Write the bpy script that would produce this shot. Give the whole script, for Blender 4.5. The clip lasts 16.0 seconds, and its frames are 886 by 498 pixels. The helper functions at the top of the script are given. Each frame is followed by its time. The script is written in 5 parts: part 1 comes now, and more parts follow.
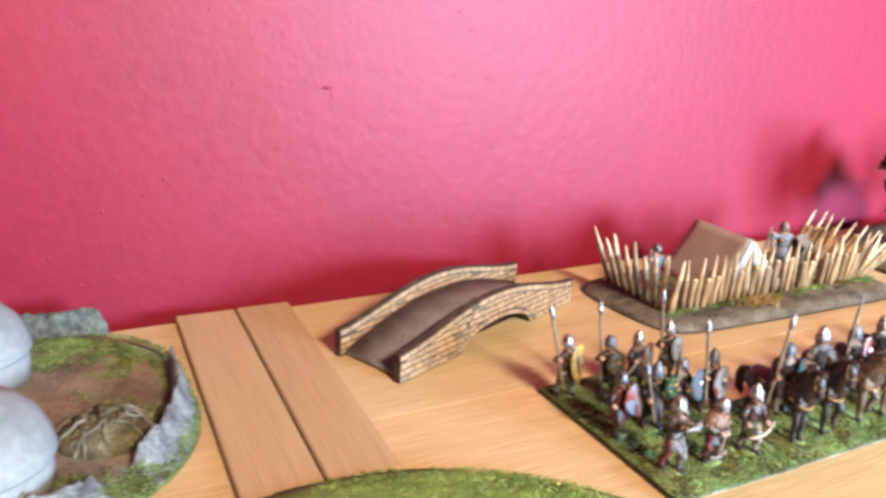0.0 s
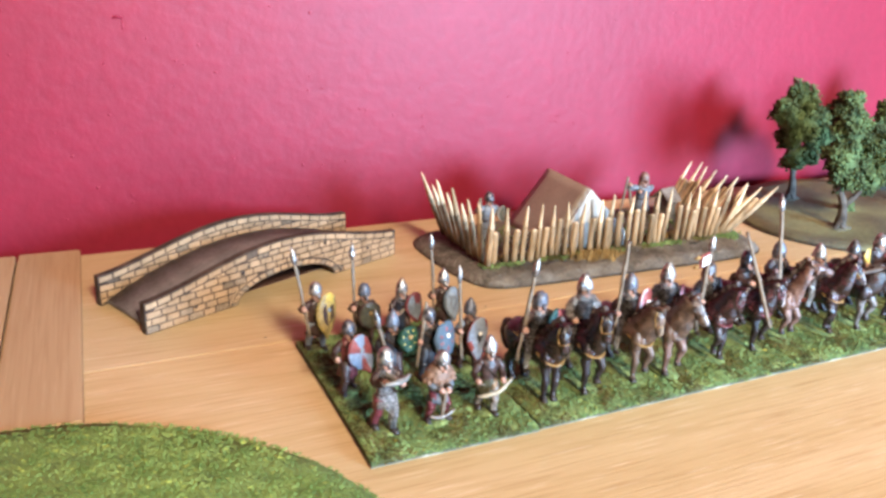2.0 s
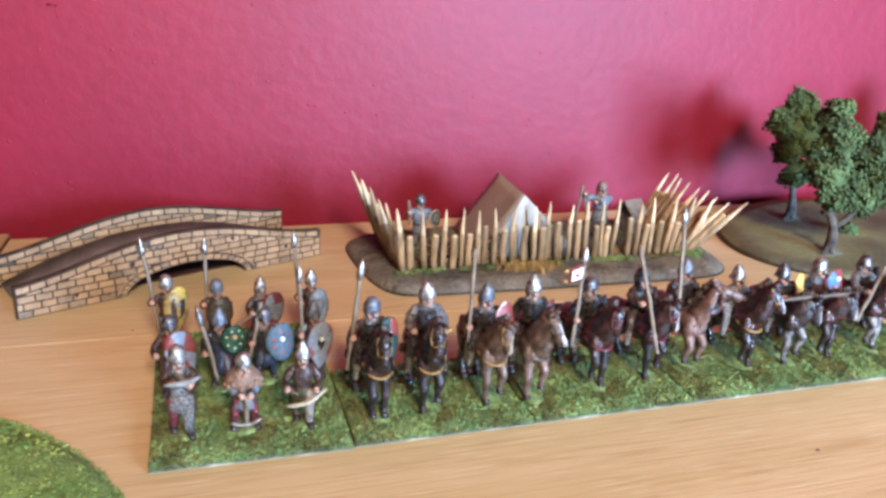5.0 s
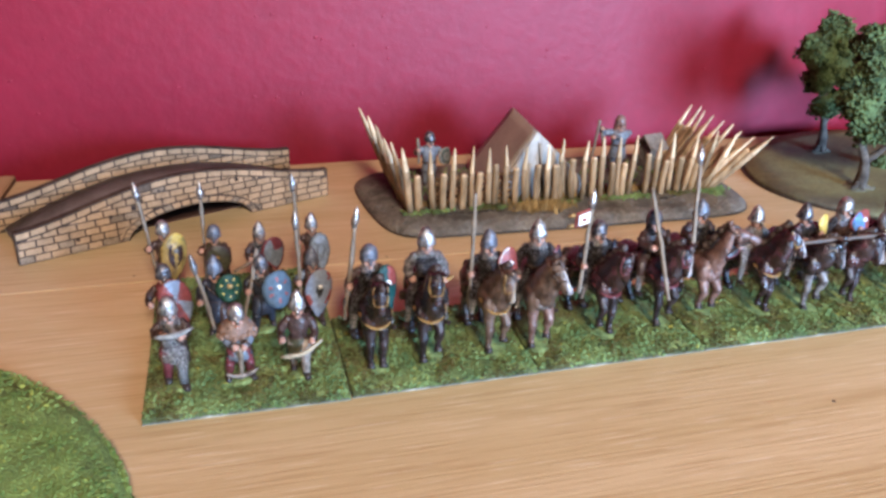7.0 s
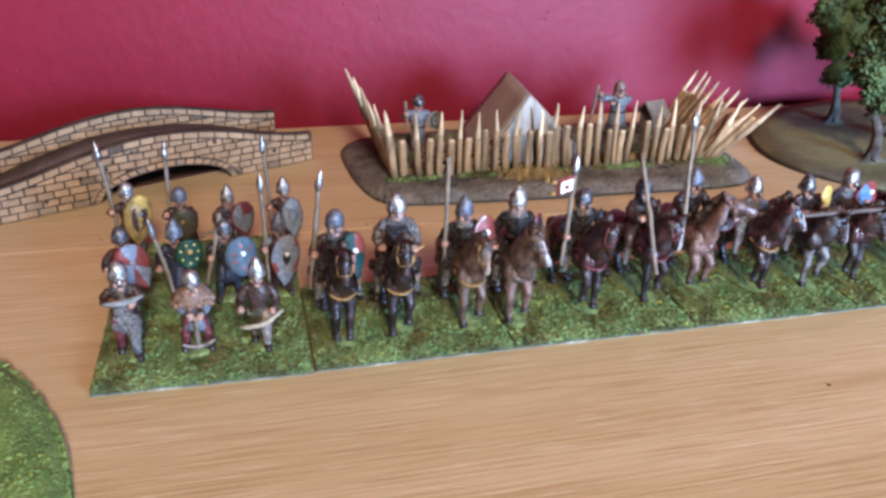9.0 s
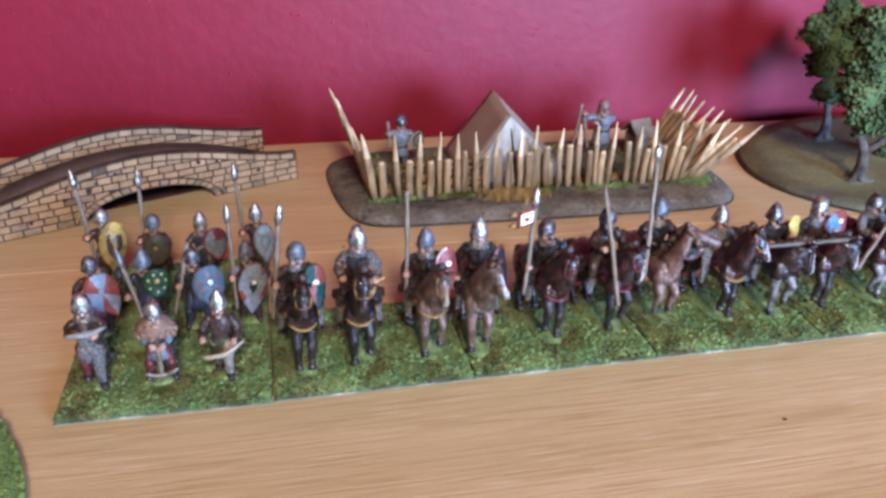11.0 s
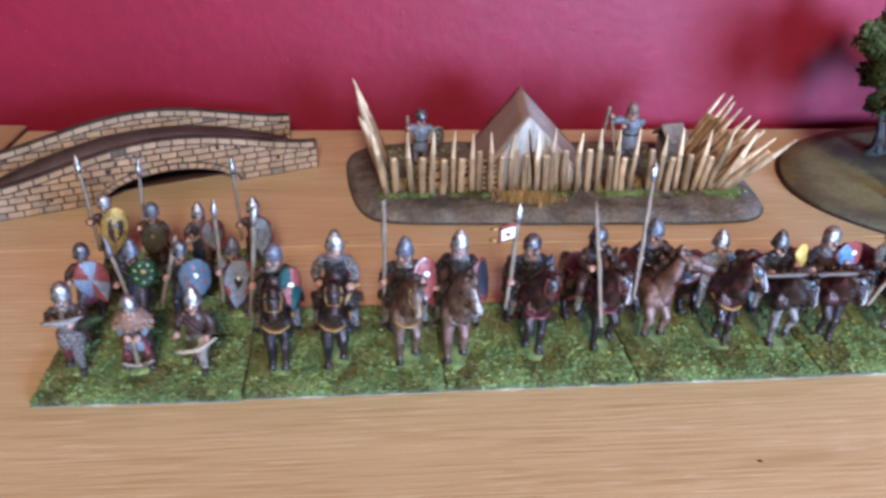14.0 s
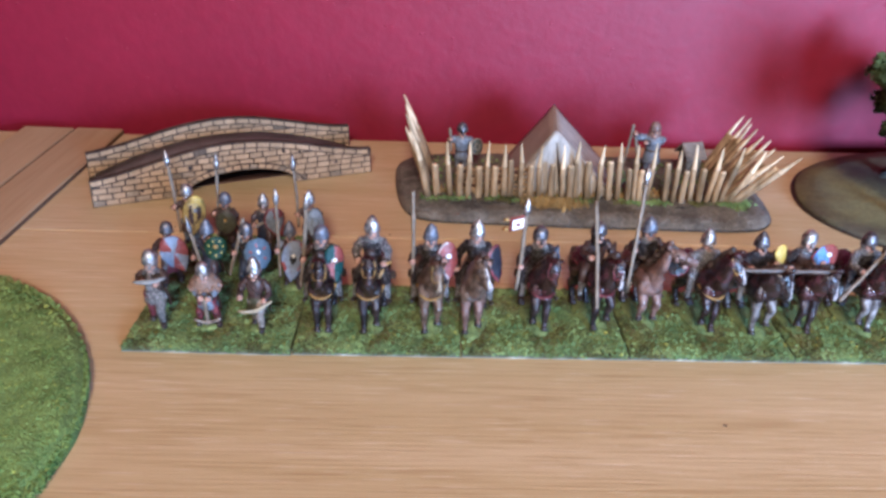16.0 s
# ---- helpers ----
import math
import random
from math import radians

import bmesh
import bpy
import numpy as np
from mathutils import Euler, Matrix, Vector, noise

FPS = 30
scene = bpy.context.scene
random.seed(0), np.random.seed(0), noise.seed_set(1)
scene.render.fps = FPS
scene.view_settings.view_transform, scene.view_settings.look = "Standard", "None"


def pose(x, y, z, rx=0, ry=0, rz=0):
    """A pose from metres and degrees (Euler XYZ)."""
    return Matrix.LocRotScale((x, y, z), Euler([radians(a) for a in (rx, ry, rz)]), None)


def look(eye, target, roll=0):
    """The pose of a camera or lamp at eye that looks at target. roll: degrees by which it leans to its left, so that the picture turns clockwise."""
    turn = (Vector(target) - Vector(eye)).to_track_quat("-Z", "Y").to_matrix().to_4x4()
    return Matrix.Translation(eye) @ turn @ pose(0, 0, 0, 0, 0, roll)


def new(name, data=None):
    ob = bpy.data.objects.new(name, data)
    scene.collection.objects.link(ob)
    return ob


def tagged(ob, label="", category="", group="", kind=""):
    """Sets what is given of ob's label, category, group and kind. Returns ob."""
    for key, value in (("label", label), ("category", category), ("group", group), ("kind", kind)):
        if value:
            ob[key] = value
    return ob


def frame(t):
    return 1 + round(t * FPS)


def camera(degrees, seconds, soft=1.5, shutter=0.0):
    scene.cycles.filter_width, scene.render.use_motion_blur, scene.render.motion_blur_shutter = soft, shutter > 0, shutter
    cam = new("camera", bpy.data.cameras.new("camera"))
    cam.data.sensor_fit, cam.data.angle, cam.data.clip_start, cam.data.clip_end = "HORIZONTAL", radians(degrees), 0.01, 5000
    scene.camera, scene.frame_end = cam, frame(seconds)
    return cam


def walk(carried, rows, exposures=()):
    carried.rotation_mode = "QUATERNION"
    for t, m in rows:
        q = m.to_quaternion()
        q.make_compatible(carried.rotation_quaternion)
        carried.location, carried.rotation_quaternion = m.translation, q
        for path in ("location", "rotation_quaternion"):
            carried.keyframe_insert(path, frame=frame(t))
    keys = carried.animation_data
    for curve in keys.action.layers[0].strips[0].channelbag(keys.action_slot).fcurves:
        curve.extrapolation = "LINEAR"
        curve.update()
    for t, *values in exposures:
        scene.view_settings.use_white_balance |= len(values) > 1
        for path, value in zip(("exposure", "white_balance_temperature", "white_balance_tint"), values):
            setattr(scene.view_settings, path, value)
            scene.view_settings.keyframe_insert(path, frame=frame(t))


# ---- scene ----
cam = camera(56.50, 16.0, soft=2.95, shutter=0.4)
PATH = [
    (0, (-0.12369, -0.12060, 0.11391), (0.00543, 0.13340, 0.02003), 2.27),
    (0.5, (-0.10300, -0.12852, 0.11371), (0.02957, 0.12399, 0.02065), 1.81),
    (1, (-0.08602, -0.13646, 0.10808), (0.04294, 0.11558, 0.00887), 2.46),
    (1.5, (-0.06480, -0.13388, 0.10731), (0.06039, 0.11905, 0.00556), 2.62),
    (2, (-0.04982, -0.13515, 0.10099), (0.07141, 0.11916, -0.00212), 2.41),
    (2.5, (-0.03949, -0.14088, 0.10000), (0.07634, 0.11705, -0.00029), 1.80),
    (3, (-0.02243, -0.14604, 0.10318), (0.09007, 0.11331, 0.00277), 2.05),
    (3.5, (-0.01259, -0.14465, 0.10135), (0.09225, 0.11843, 0.00237), 1.54),
    (6, (0.01925, -0.14412, 0.09356), (0.09480, 0.12559, -0.01390), 2.74),
    (6.5, (0.01832, -0.13965, 0.09250), (0.09092, 0.12686, -0.02456), 1.79),
    (7, (0.02031, -0.13837, 0.09689), (0.09280, 0.12461, -0.02795), 1.48),
    (7.5, (0.02244, -0.13419, 0.09824), (0.09383, 0.12722, -0.03049), 1.90),
    (8, (0.02756, -0.13716, 0.09377), (0.09687, 0.12402, -0.03654), 1.81),
    (8.5, (0.02976, -0.13185, 0.09142), (0.09715, 0.12852, -0.04150), 1.87),
    (11, (0.04313, -0.13325, 0.09973), (0.10150, 0.12776, -0.03615), 1.44),
    (11.5, (0.04937, -0.13855, 0.10075), (0.10266, 0.12402, -0.03421), 1.42),
    (12, (0.06004, -0.14016, 0.09738), (0.10619, 0.12215, -0.04068), 0.87),
    (12.5, (0.06793, -0.13893, 0.09663), (0.10839, 0.12343, -0.04311), 0.92),
    (13, (0.07191, -0.14163, 0.09579), (0.10425, 0.12067, -0.04618), 0.73),
    (13.5, (0.06991, -0.13916, 0.09426), (0.09926, 0.12259, -0.04935), 1.63),
    (14, (0.06327, -0.13070, 0.10580), (0.09352, 0.13004, -0.03946), 2.21),
    (14.5, (0.04750, -0.14467, 0.10763), (0.08767, 0.11661, -0.03422), 1.89),
    (15, (0.05530, -0.15792, 0.10707), (0.08694, 0.10644, -0.03119), 1.81),
    (15.5, (0.06612, -0.15970, 0.10713), (0.08035, 0.10572, -0.03199), 1.43),
    (16, (0.07149, -0.16192, 0.11291), (0.07724, 0.10426, -0.02535), 1.92),
]
walk(cam, [(t, look(eye, target, roll)) for t, eye, target, roll in PATH],
     [(0.0, 1.04, 5200, 9), (1.0, 0.97, 5050, 9), (2.0, 0.82, 5020, 9), (3.5, 0.62, 4950, 11.5), (6.0, 0.34, 4870, 13), (7.0, 0.22, 4850, 14.5), (11.0, 0.04, 4700, 18), (16.0, 0.02, 4680, 19)])

# ---- light: two windows in the wall behind the camera ----
WINDOWS = [  # centre x, centre z, width, height, watts, colour, spread by the reveal, where its axis meets the far wall
    (0.52, 0.14, 0.42, 0.36, 10.4, (0.58, 0.78, 0.92), 110, 0.50),
    (0.06, 0.60, 0.26, 0.26, 7.8, (1.0, 0.70, 0.37), 130, 0.26),
]
WALL_Y = -0.80
world = bpy.data.worlds.new("world")
scene.world = world
world.use_nodes = True
wn = world.node_tree.nodes
sky = wn.new("ShaderNodeTexSky")
sky.sky_type, sky.sun_disc, sky.sun_elevation, sky.sun_rotation = "NISHITA", False, radians(35), radians(150)
wn["Background"].inputs[1].default_value = 0.1
world.node_tree.links.new(sky.outputs[0], wn["Background"].inputs[0])
for wx, wz, ww, wh, watts, tone, wide, aim in WINDOWS:
    lamp_data = bpy.data.lights.new("window_light", "AREA")
    lamp_data.shape, lamp_data.size, lamp_data.size_y = "RECTANGLE", ww - 0.07, wh - 0.07
    lamp_data.energy, lamp_data.color = watts, tone
    window_light = new("window_light", lamp_data)
    lamp_data.spread = radians(wide)
    window_light.matrix_world = look((wx, WALL_Y - 0.04, wz), (aim, 0.16, 0.03))

# ---- materials ----
MATS = {}


def mat(name, col, rough=0.55, metal=0.0, var=0.25, scale=350.0, bump=0.25, fine=1500.0, spec=0.5, tint=None, islands=False, objects=False, stretch=(1, 1, 1), depth=0.0003, coat=0.0, edge=(0.3, 0.7), spread=0.28):
    """A painted or natural surface: colour varied at two scales, with a fine relief."""
    if name in MATS:
        return MATS[name]
    m = bpy.data.materials.new(name)
    m.use_nodes = True
    n, ln = m.node_tree.nodes, m.node_tree.links
    b = n["Principled BSDF"]
    b.inputs["Roughness"].default_value, b.inputs["Metallic"].default_value = rough, metal
    b.inputs["Specular IOR Level"].default_value = spec
    b.inputs["Coat Weight"].default_value = coat
    tc, mp = n.new("ShaderNodeTexCoord"), n.new("ShaderNodeMapping")
    mp.inputs["Scale"].default_value = stretch
    ln.new(tc.outputs["Object"], mp.inputs[0])
    n1, n2 = n.new("ShaderNodeTexNoise"), n.new("ShaderNodeTexNoise")
    for k, sc in ((n1, scale), (n2, fine)):
        k.inputs["Scale"].default_value, k.inputs["Detail"].default_value = sc, 4
        ln.new(mp.outputs[0], k.inputs["Vector"])
    r1 = n.new("ShaderNodeValToRGB")
    r1.color_ramp.elements[0].position, r1.color_ramp.elements[1].position = edge
    lo = [c * (1 - var) for c in col]
    hi = [min(1, c * (1 + var)) for c in col]
    if tint:
        hi = list(tint)
    r1.color_ramp.elements[0].color, r1.color_ramp.elements[1].color = (*lo, 1), (*hi, 1)
    ln.new(n1.outputs[0], r1.inputs[0])
    mix = n.new("ShaderNodeMixRGB")
    mix.blend_type, mix.inputs[0].default_value = "OVERLAY", min(1, var * 1.6)
    ln.new(r1.outputs[0], mix.inputs[1])
    ln.new(n2.outputs[0], mix.inputs[2])
    out = mix.outputs[0]
    if islands or objects:
        hv = n.new("ShaderNodeHueSaturation")
        rr = n.new("ShaderNodeMapRange")
        rr.inputs[3].default_value, rr.inputs[4].default_value = 1 - spread, 1 + spread
        if islands:
            g = n.new("ShaderNodeNewGeometry")
            ln.new(g.outputs["Random Per Island"], rr.inputs[0])
        else:
            g = n.new("ShaderNodeObjectInfo")
            ln.new(g.outputs["Random"], rr.inputs[0])
        ln.new(rr.outputs[0], hv.inputs["Value"])
        ln.new(out, hv.inputs["Color"])
        out = hv.outputs[0]
    ln.new(out, b.inputs["Base Color"])
    bp = n.new("ShaderNodeBump")
    bp.inputs["Strength"].default_value, bp.inputs["Distance"].default_value = bump, depth
    ln.new(n2.outputs[0], bp.inputs["Height"])
    ln.new(bp.outputs[0], b.inputs["Normal"])
    MATS[name] = m
    return m


def wood(name, light, dark, along=0, grain=260.0, rough=0.42, var=0.12, flecks=0.35, pore=0.8):
    """Wood with grain along one axis: broad bands, fine pores and pale rays."""
    if name in MATS:
        return MATS[name]
    m = bpy.data.materials.new(name)
    m.use_nodes = True
    n, ln = m.node_tree.nodes, m.node_tree.links
    b = n["Principled BSDF"]
    b.inputs["Roughness"].default_value, b.inputs["Specular IOR Level"].default_value = rough, 0.28
    tc = n.new("ShaderNodeTexCoord")
    info = n.new("ShaderNodeObjectInfo")
    add = n.new("ShaderNodeVectorMath")
    add.operation = "ADD"
    ln.new(tc.outputs["Object"], add.inputs[0])
    ln.new(info.outputs["Random"], add.inputs[1])

    def noise_at(sc, long, detail=5.0, dist=0.0):
        mp, k = n.new("ShaderNodeMapping"), n.new("ShaderNodeTexNoise")
        v = [sc, sc, sc]
        v[along] = long
        mp.inputs["Scale"].default_value = v
        k.inputs["Scale"].default_value, k.inputs["Detail"].default_value, k.inputs["Distortion"].default_value = 1, detail, dist
        ln.new(add.outputs[0], mp.inputs[0])
        ln.new(mp.outputs[0], k.inputs["Vector"])
        return k.outputs[0]

    def ramp(src, p0, p1, c0, c1):
        r = n.new("ShaderNodeValToRGB")
        r.color_ramp.elements[0].position, r.color_ramp.elements[1].position = p0, p1
        r.color_ramp.elements[0].color, r.color_ramp.elements[1].color = (*c0, 1), (*c1, 1)
        ln.new(src, r.inputs[0])
        return r.outputs[0]

    def mixed(kind, fac, a, c):
        x = n.new("ShaderNodeMixRGB")
        x.blend_type = kind
        if isinstance(fac, float):
            x.inputs[0].default_value = fac
        else:
            ln.new(fac, x.inputs[0])
        ln.new(a, x.inputs[1])
        ln.new(c, x.inputs[2])
        return x.outputs[0]

    bands = noise_at(grain * 0.08, grain * 0.006, 4, 0.6)
    lines = noise_at(grain * 2.2, grain * 0.06, 6, 0.3)
    rays = noise_at(grain * 2.4, grain * 0.09, 3)
    base = ramp(bands, 0.35, 0.66, dark, light)
    pores = ramp(lines, 0.33, 0.52, (0.66, 0.56, 0.46), (1, 1, 1))
    col = mixed("MULTIPLY", pore, base, pores)
    pale = ramp(rays, 0.605, 0.68, (0, 0, 0), (flecks, flecks * 0.86, flecks * 0.66))
    col = mixed("SCREEN", 0.7, col, pale)
    hv, rr = n.new("ShaderNodeHueSaturation"), n.new("ShaderNodeMapRange")
    rr.inputs[3].default_value, rr.inputs[4].default_value = 1 - var, 1 + var
    ln.new(info.outputs["Random"], rr.inputs[0])
    ln.new(rr.outputs[0], hv.inputs["Value"])
    ln.new(col, hv.inputs["Color"])
    ln.new(hv.outputs[0], b.inputs["Base Color"])
    bp = n.new("ShaderNodeBump")
    bp.inputs["Strength"].default_value, bp.inputs["Distance"].default_value = 0.4, 0.00025
    ln.new(lines, bp.inputs["Height"])
    ln.new(bp.outputs[0], b.inputs["Normal"])
    MATS[name] = m
    return m


oak = wood("lacquered_oak", (0.63, 0.486, 0.284), (0.545, 0.41, 0.213), rough=0.46, grain=700, flecks=0.34, pore=0.55)
oak_dark = wood("darker_lacquered_oak", (0.58, 0.444, 0.25), (0.50, 0.37, 0.186), rough=0.46, grain=700, flecks=0.36, pore=0.6)
pine = wood("bare_pine", (0.44, 0.315, 0.18), (0.385, 0.265, 0.145), along=1, grain=500, rough=0.6, flecks=0.06, pore=0.3)
plaster = mat("pink_painted_plaster", (0.188, 0.0063, 0.0225), rough=0.5, var=0.09, scale=9, fine=230, bump=0.31, depth=0.0006, spec=0.32)
cream = mat("cream_wall_paint", (0.34, 0.33, 0.31), rough=0.8, var=0.05, scale=4, fine=60, depth=0.001)
carpet = mat("brown_carpet", (0.10, 0.075, 0.05), rough=0.95, var=0.2, scale=20, fine=600, depth=0.002)
white_paint = mat("white_gloss_paint", (0.75, 0.74, 0.72), rough=0.35, var=0.03, scale=10, fine=100)
flock_ground = mat("flocked_ground", (0.13, 0.205, 0.058), rough=0.9, var=0.5, scale=260, fine=1600, bump=0.9, depth=0.0006, tint=(0.22, 0.275, 0.085))
flock = mat("green_flock", (0.092, 0.158, 0.053), rough=0.95, var=0.3, scale=210, fine=900, islands=True, tint=(0.215, 0.29, 0.10), spread=0.16, spec=0.2)
flock_dark = mat("brown_green_flock", (0.052, 0.064, 0.020), rough=0.95, var=0.4, scale=150, fine=900, islands=True, tint=(0.125, 0.112, 0.036), spread=0.2, spec=0.2)
card_pale = mat("bare_card", (0.20, 0.21, 0.16), rough=0.8, var=0.4, scale=120, tint=(0.42, 0.41, 0.34), edge=(0.50, 0.72))
base_edge = mat("green_card_edge", (0.045, 0.062, 0.022), rough=0.8, var=0.3, scale=300, tint=(0.10, 0.115, 0.05), spec=0.2)
lawn_ground = mat("grass_mat", (0.17, 0.26, 0.062), rough=0.95, var=0.35, scale=200, fine=1500, bump=0.9, depth=0.0008)
lawn_deep = mat("deep_green_fibre", (0.115, 0.205, 0.05), rough=0.95, var=0.35, scale=220, fine=700, islands=True, tint=(0.11, 0.20, 0.05), spread=0.2, spec=0.2)
lawn_yellow = mat("yellow_green_fibre", (0.30, 0.36, 0.07), rough=0.95, var=0.25, scale=220, fine=700, islands=True, spread=0.25, spec=0.2)
flock_yellow = mat("yellow_flock", (0.30, 0.30, 0.06), rough=0.95, var=0.3, scale=210, fine=900, islands=True, spread=0.3, spec=0.2)
lawn = mat("grass_fibre", (0.16, 0.255, 0.062), rough=0.95, var=0.25, scale=220, fine=700, islands=True, tint=(0.225, 0.315, 0.085), edge=(0.38, 0.62), spread=0.16, spec=0.2)
mud = mat("painted_mud", (0.098, 0.086, 0.074), rough=0.9, var=0.42, scale=150, fine=800, bump=1.0, depth=0.0014, tint=(0.20, 0.178, 0.15))
root_plate = mat("grey_green_root_plate", (0.11, 0.105, 0.075), rough=0.9, var=0.4, scale=200, tint=(0.20, 0.205, 0.15), spec=0.2)
earth = mat("painted_earth", (0.108, 0.090, 0.055), rough=0.8, var=0.3, scale=38, fine=700, bump=0.6, depth=0.0005, tint=(0.178, 0.180, 0.082), edge=(0.34, 0.62))
stake_wood = mat("split_pale_wood", (0.42, 0.295, 0.155), rough=0.6, var=0.2, scale=300, fine=1500, stretch=(1, 1, 0.2), objects=True, spread=0.18, edge=(0.38, 0.62), tint=(0.72, 0.55, 0.34))
stake_base = mat("stained_wood", (0.225, 0.15, 0.07), rough=0.7, var=0.3, scale=300, fine=1500, stretch=(1, 1, 0.2), tint=(0.43, 0.30, 0.165), objects=True, spread=0.16, edge=(0.36, 0.66))
brick_mat = mat("tan_engraved_brick", (0.35, 0.245, 0.145), rough=0.7, var=0.22, scale=200, fine=1500, objects=True, spread=0.14)
brick_worn = mat("grey_washed_brick", (0.20, 0.15, 0.105), rough=0.75, var=0.35, scale=200, fine=1500, objects=True, tint=(0.27, 0.215, 0.15))
brick_dark = mat("scorched_brick", (0.10, 0.075, 0.055), rough=0.7, var=0.4, scale=200)
mdf = mat("burnt_board", (0.042, 0.028, 0.022), rough=0.8, var=0.4, scale=200, tint=(0.10, 0.074, 0.06), spec=0.25)
# the shade under the bridge's arch, put into a colour
arch_shade = mat("dark_arch_shade", (0.055, 0.028, 0.020), rough=0.8, var=0.3, scale=200, spec=0.2)
deck_mat = mat("grey_brown_roadway", (0.175, 0.165, 0.178), rough=0.8, var=0.28, scale=120, fine=900)
tent_brown = mat("tan_tent_cloth", (0.31, 0.275, 0.235), rough=0.75, var=0.12, scale=60, fine=800)
tent_pale = mat("grey_white_tent_cloth", (0.37, 0.335, 0.29), rough=0.75, var=0.3, scale=120, fine=800, stretch=(2, 2, 0.4))
bark = mat("grey_brown_bark", (0.060, 0.045, 0.036), rough=0.85, var=0.45, scale=300, tint=(0.125, 0.105, 0.085), spec=0.2)
foliage = mat("dark_green_foam", (0.052, 0.062, 0.026), rough=0.95, var=0.4, scale=110, fine=900, bump=1.0, depth=0.001, islands=True, tint=(0.125, 0.172, 0.064), spread=0.22, spec=0.2)
roof_dark = mat("dark_thatch", (0.17, 0.14, 0.115), rough=0.85, var=0.4, scale=300, bump=0.8)
ochre_grass = mat("dry_grass_fibre", (0.25, 0.165, 0.06), rough=0.9, var=0.35, scale=150, islands=True, spec=0.2)
earth_brown = mat("trodden_earth", (0.20, 0.16, 0.13), rough=0.9, var=0.35, scale=60, fine=700, bump=0.6, tint=(0.27, 0.215, 0.16), spec=0.25)
root_grey = mat("grey_brown_root", (0.085, 0.07, 0.05), rough=0.9, var=0.4, scale=300, tint=(0.20, 0.175, 0.125))
stone_dark = mat("dark_weathered_stone", (0.055, 0.06, 0.055), rough=0.9, var=0.4, scale=260, fine=900, bump=0.9, depth=0.001, tint=(0.17, 0.18, 0.165), spec=0.2)
stone_grey = mat("drybrushed_stone", (0.10, 0.108, 0.112), rough=0.85, var=0.4, scale=200, fine=900, bump=0.9, depth=0.001, tint=(0.225, 0.24, 0.25))
strip_shade = mat("dark_strip_shade", (0.10, 0.055, 0.03), rough=0.8, var=0.3, scale=300, stretch=(1, 0.1, 1))
plaster_dome = mat("pale_grey_dome", (0.17, 0.185, 0.195), rough=0.7, var=0.2, scale=70, fine=500, tint=(0.26, 0.275, 0.28))
rubble = mat("brown_rubble", (0.085, 0.065, 0.045), rough=0.95, var=0.5, scale=200, bump=1, depth=0.001, tint=(0.20, 0.175, 0.10), spec=0.2)

steel = mat("silver_paint", (0.19, 0.185, 0.20), rough=0.42, metal=0.85, var=0.4, scale=800, tint=(0.53, 0.495, 0.47), edge=(0.34, 0.60), bump=0.5, depth=0.0004, fine=1300)
darksteel = mat("gunmetal_paint", (0.06, 0.055, 0.065), rough=0.36, metal=0.7, var=0.4, scale=800, tint=(0.26, 0.235, 0.235), edge=(0.36, 0.7), bump=0.5, depth=0.0004, fine=1300)
bluesteel = mat("blue_grey_paint", (0.070, 0.070, 0.084), rough=0.4, metal=0.3, var=0.35, scale=800, tint=(0.165, 0.165, 0.195), bump=0.5, depth=0.0004, fine=1300)
mail = mat("chainmail_paint", (0.12, 0.115, 0.12), rough=0.3, metal=0.75, var=0.5, scale=2700, fine=3000, bump=1.0, depth=0.0007, tint=(0.44, 0.41, 0.39), edge=(0.36, 0.64))
darkmail = mat("black_washed_mail_paint", (0.020, 0.016, 0.017), rough=0.3, metal=0.7, var=0.5, scale=2700, fine=3000, bump=1.0, depth=0.0007, tint=(0.27, 0.235, 0.23), edge=(0.48, 0.74))
flesh = mat("flesh_paint", (0.36, 0.205, 0.15), rough=0.29, var=0.3, scale=500, bump=0.5, depth=0.0004, fine=1300)
spear_wood = mat("spear_shaft_paint", (0.17, 0.13, 0.09), rough=0.6, var=0.25, scale=400)
bow_wood = mat("pale_bow_paint", (0.30, 0.25, 0.17), rough=0.34, spec=0.35, var=0.25, scale=900, bump=0.5, depth=0.0004, fine=1300)
leather = mat("leather_paint", (0.040, 0.022, 0.014), rough=0.34, spec=0.35, var=0.4, scale=900, bump=0.5, depth=0.0004, fine=1300)
boots = mat("dark_boot_paint", (0.028, 0.020, 0.018), rough=0.34, spec=0.35, var=0.4, scale=900, bump=0.5, depth=0.0004, fine=1300)
red = mat("brick_red_paint", (0.19, 0.046, 0.038), rough=0.34, spec=0.35, var=0.25, scale=900, bump=0.5, depth=0.0004, fine=1300)
maroon = mat("maroon_paint", (0.12, 0.03, 0.035), rough=0.34, spec=0.35, var=0.3, scale=900, bump=0.5, depth=0.0004, fine=1300)
blue = mat("pale_blue_paint", (0.18, 0.205, 0.265), rough=0.34, spec=0.35, var=0.2, scale=900, bump=0.5, depth=0.0004, fine=1300)
midblue = mat("mid_blue_paint", (0.09, 0.17, 0.36), rough=0.34, spec=0.35, var=0.2, scale=900, bump=0.5, depth=0.0004, fine=1300)
steel_blue = mat("steel_blue_shield_paint", (0.07, 0.092, 0.118), rough=0.5, spec=0.2, var=0.2, scale=900, bump=0.5, depth=0.0004, fine=1300)
grey = mat("pale_grey_paint", (0.205, 0.235, 0.285), rough=0.45, spec=0.25, var=0.25, scale=900, bump=0.5, depth=0.0004, fine=1300)
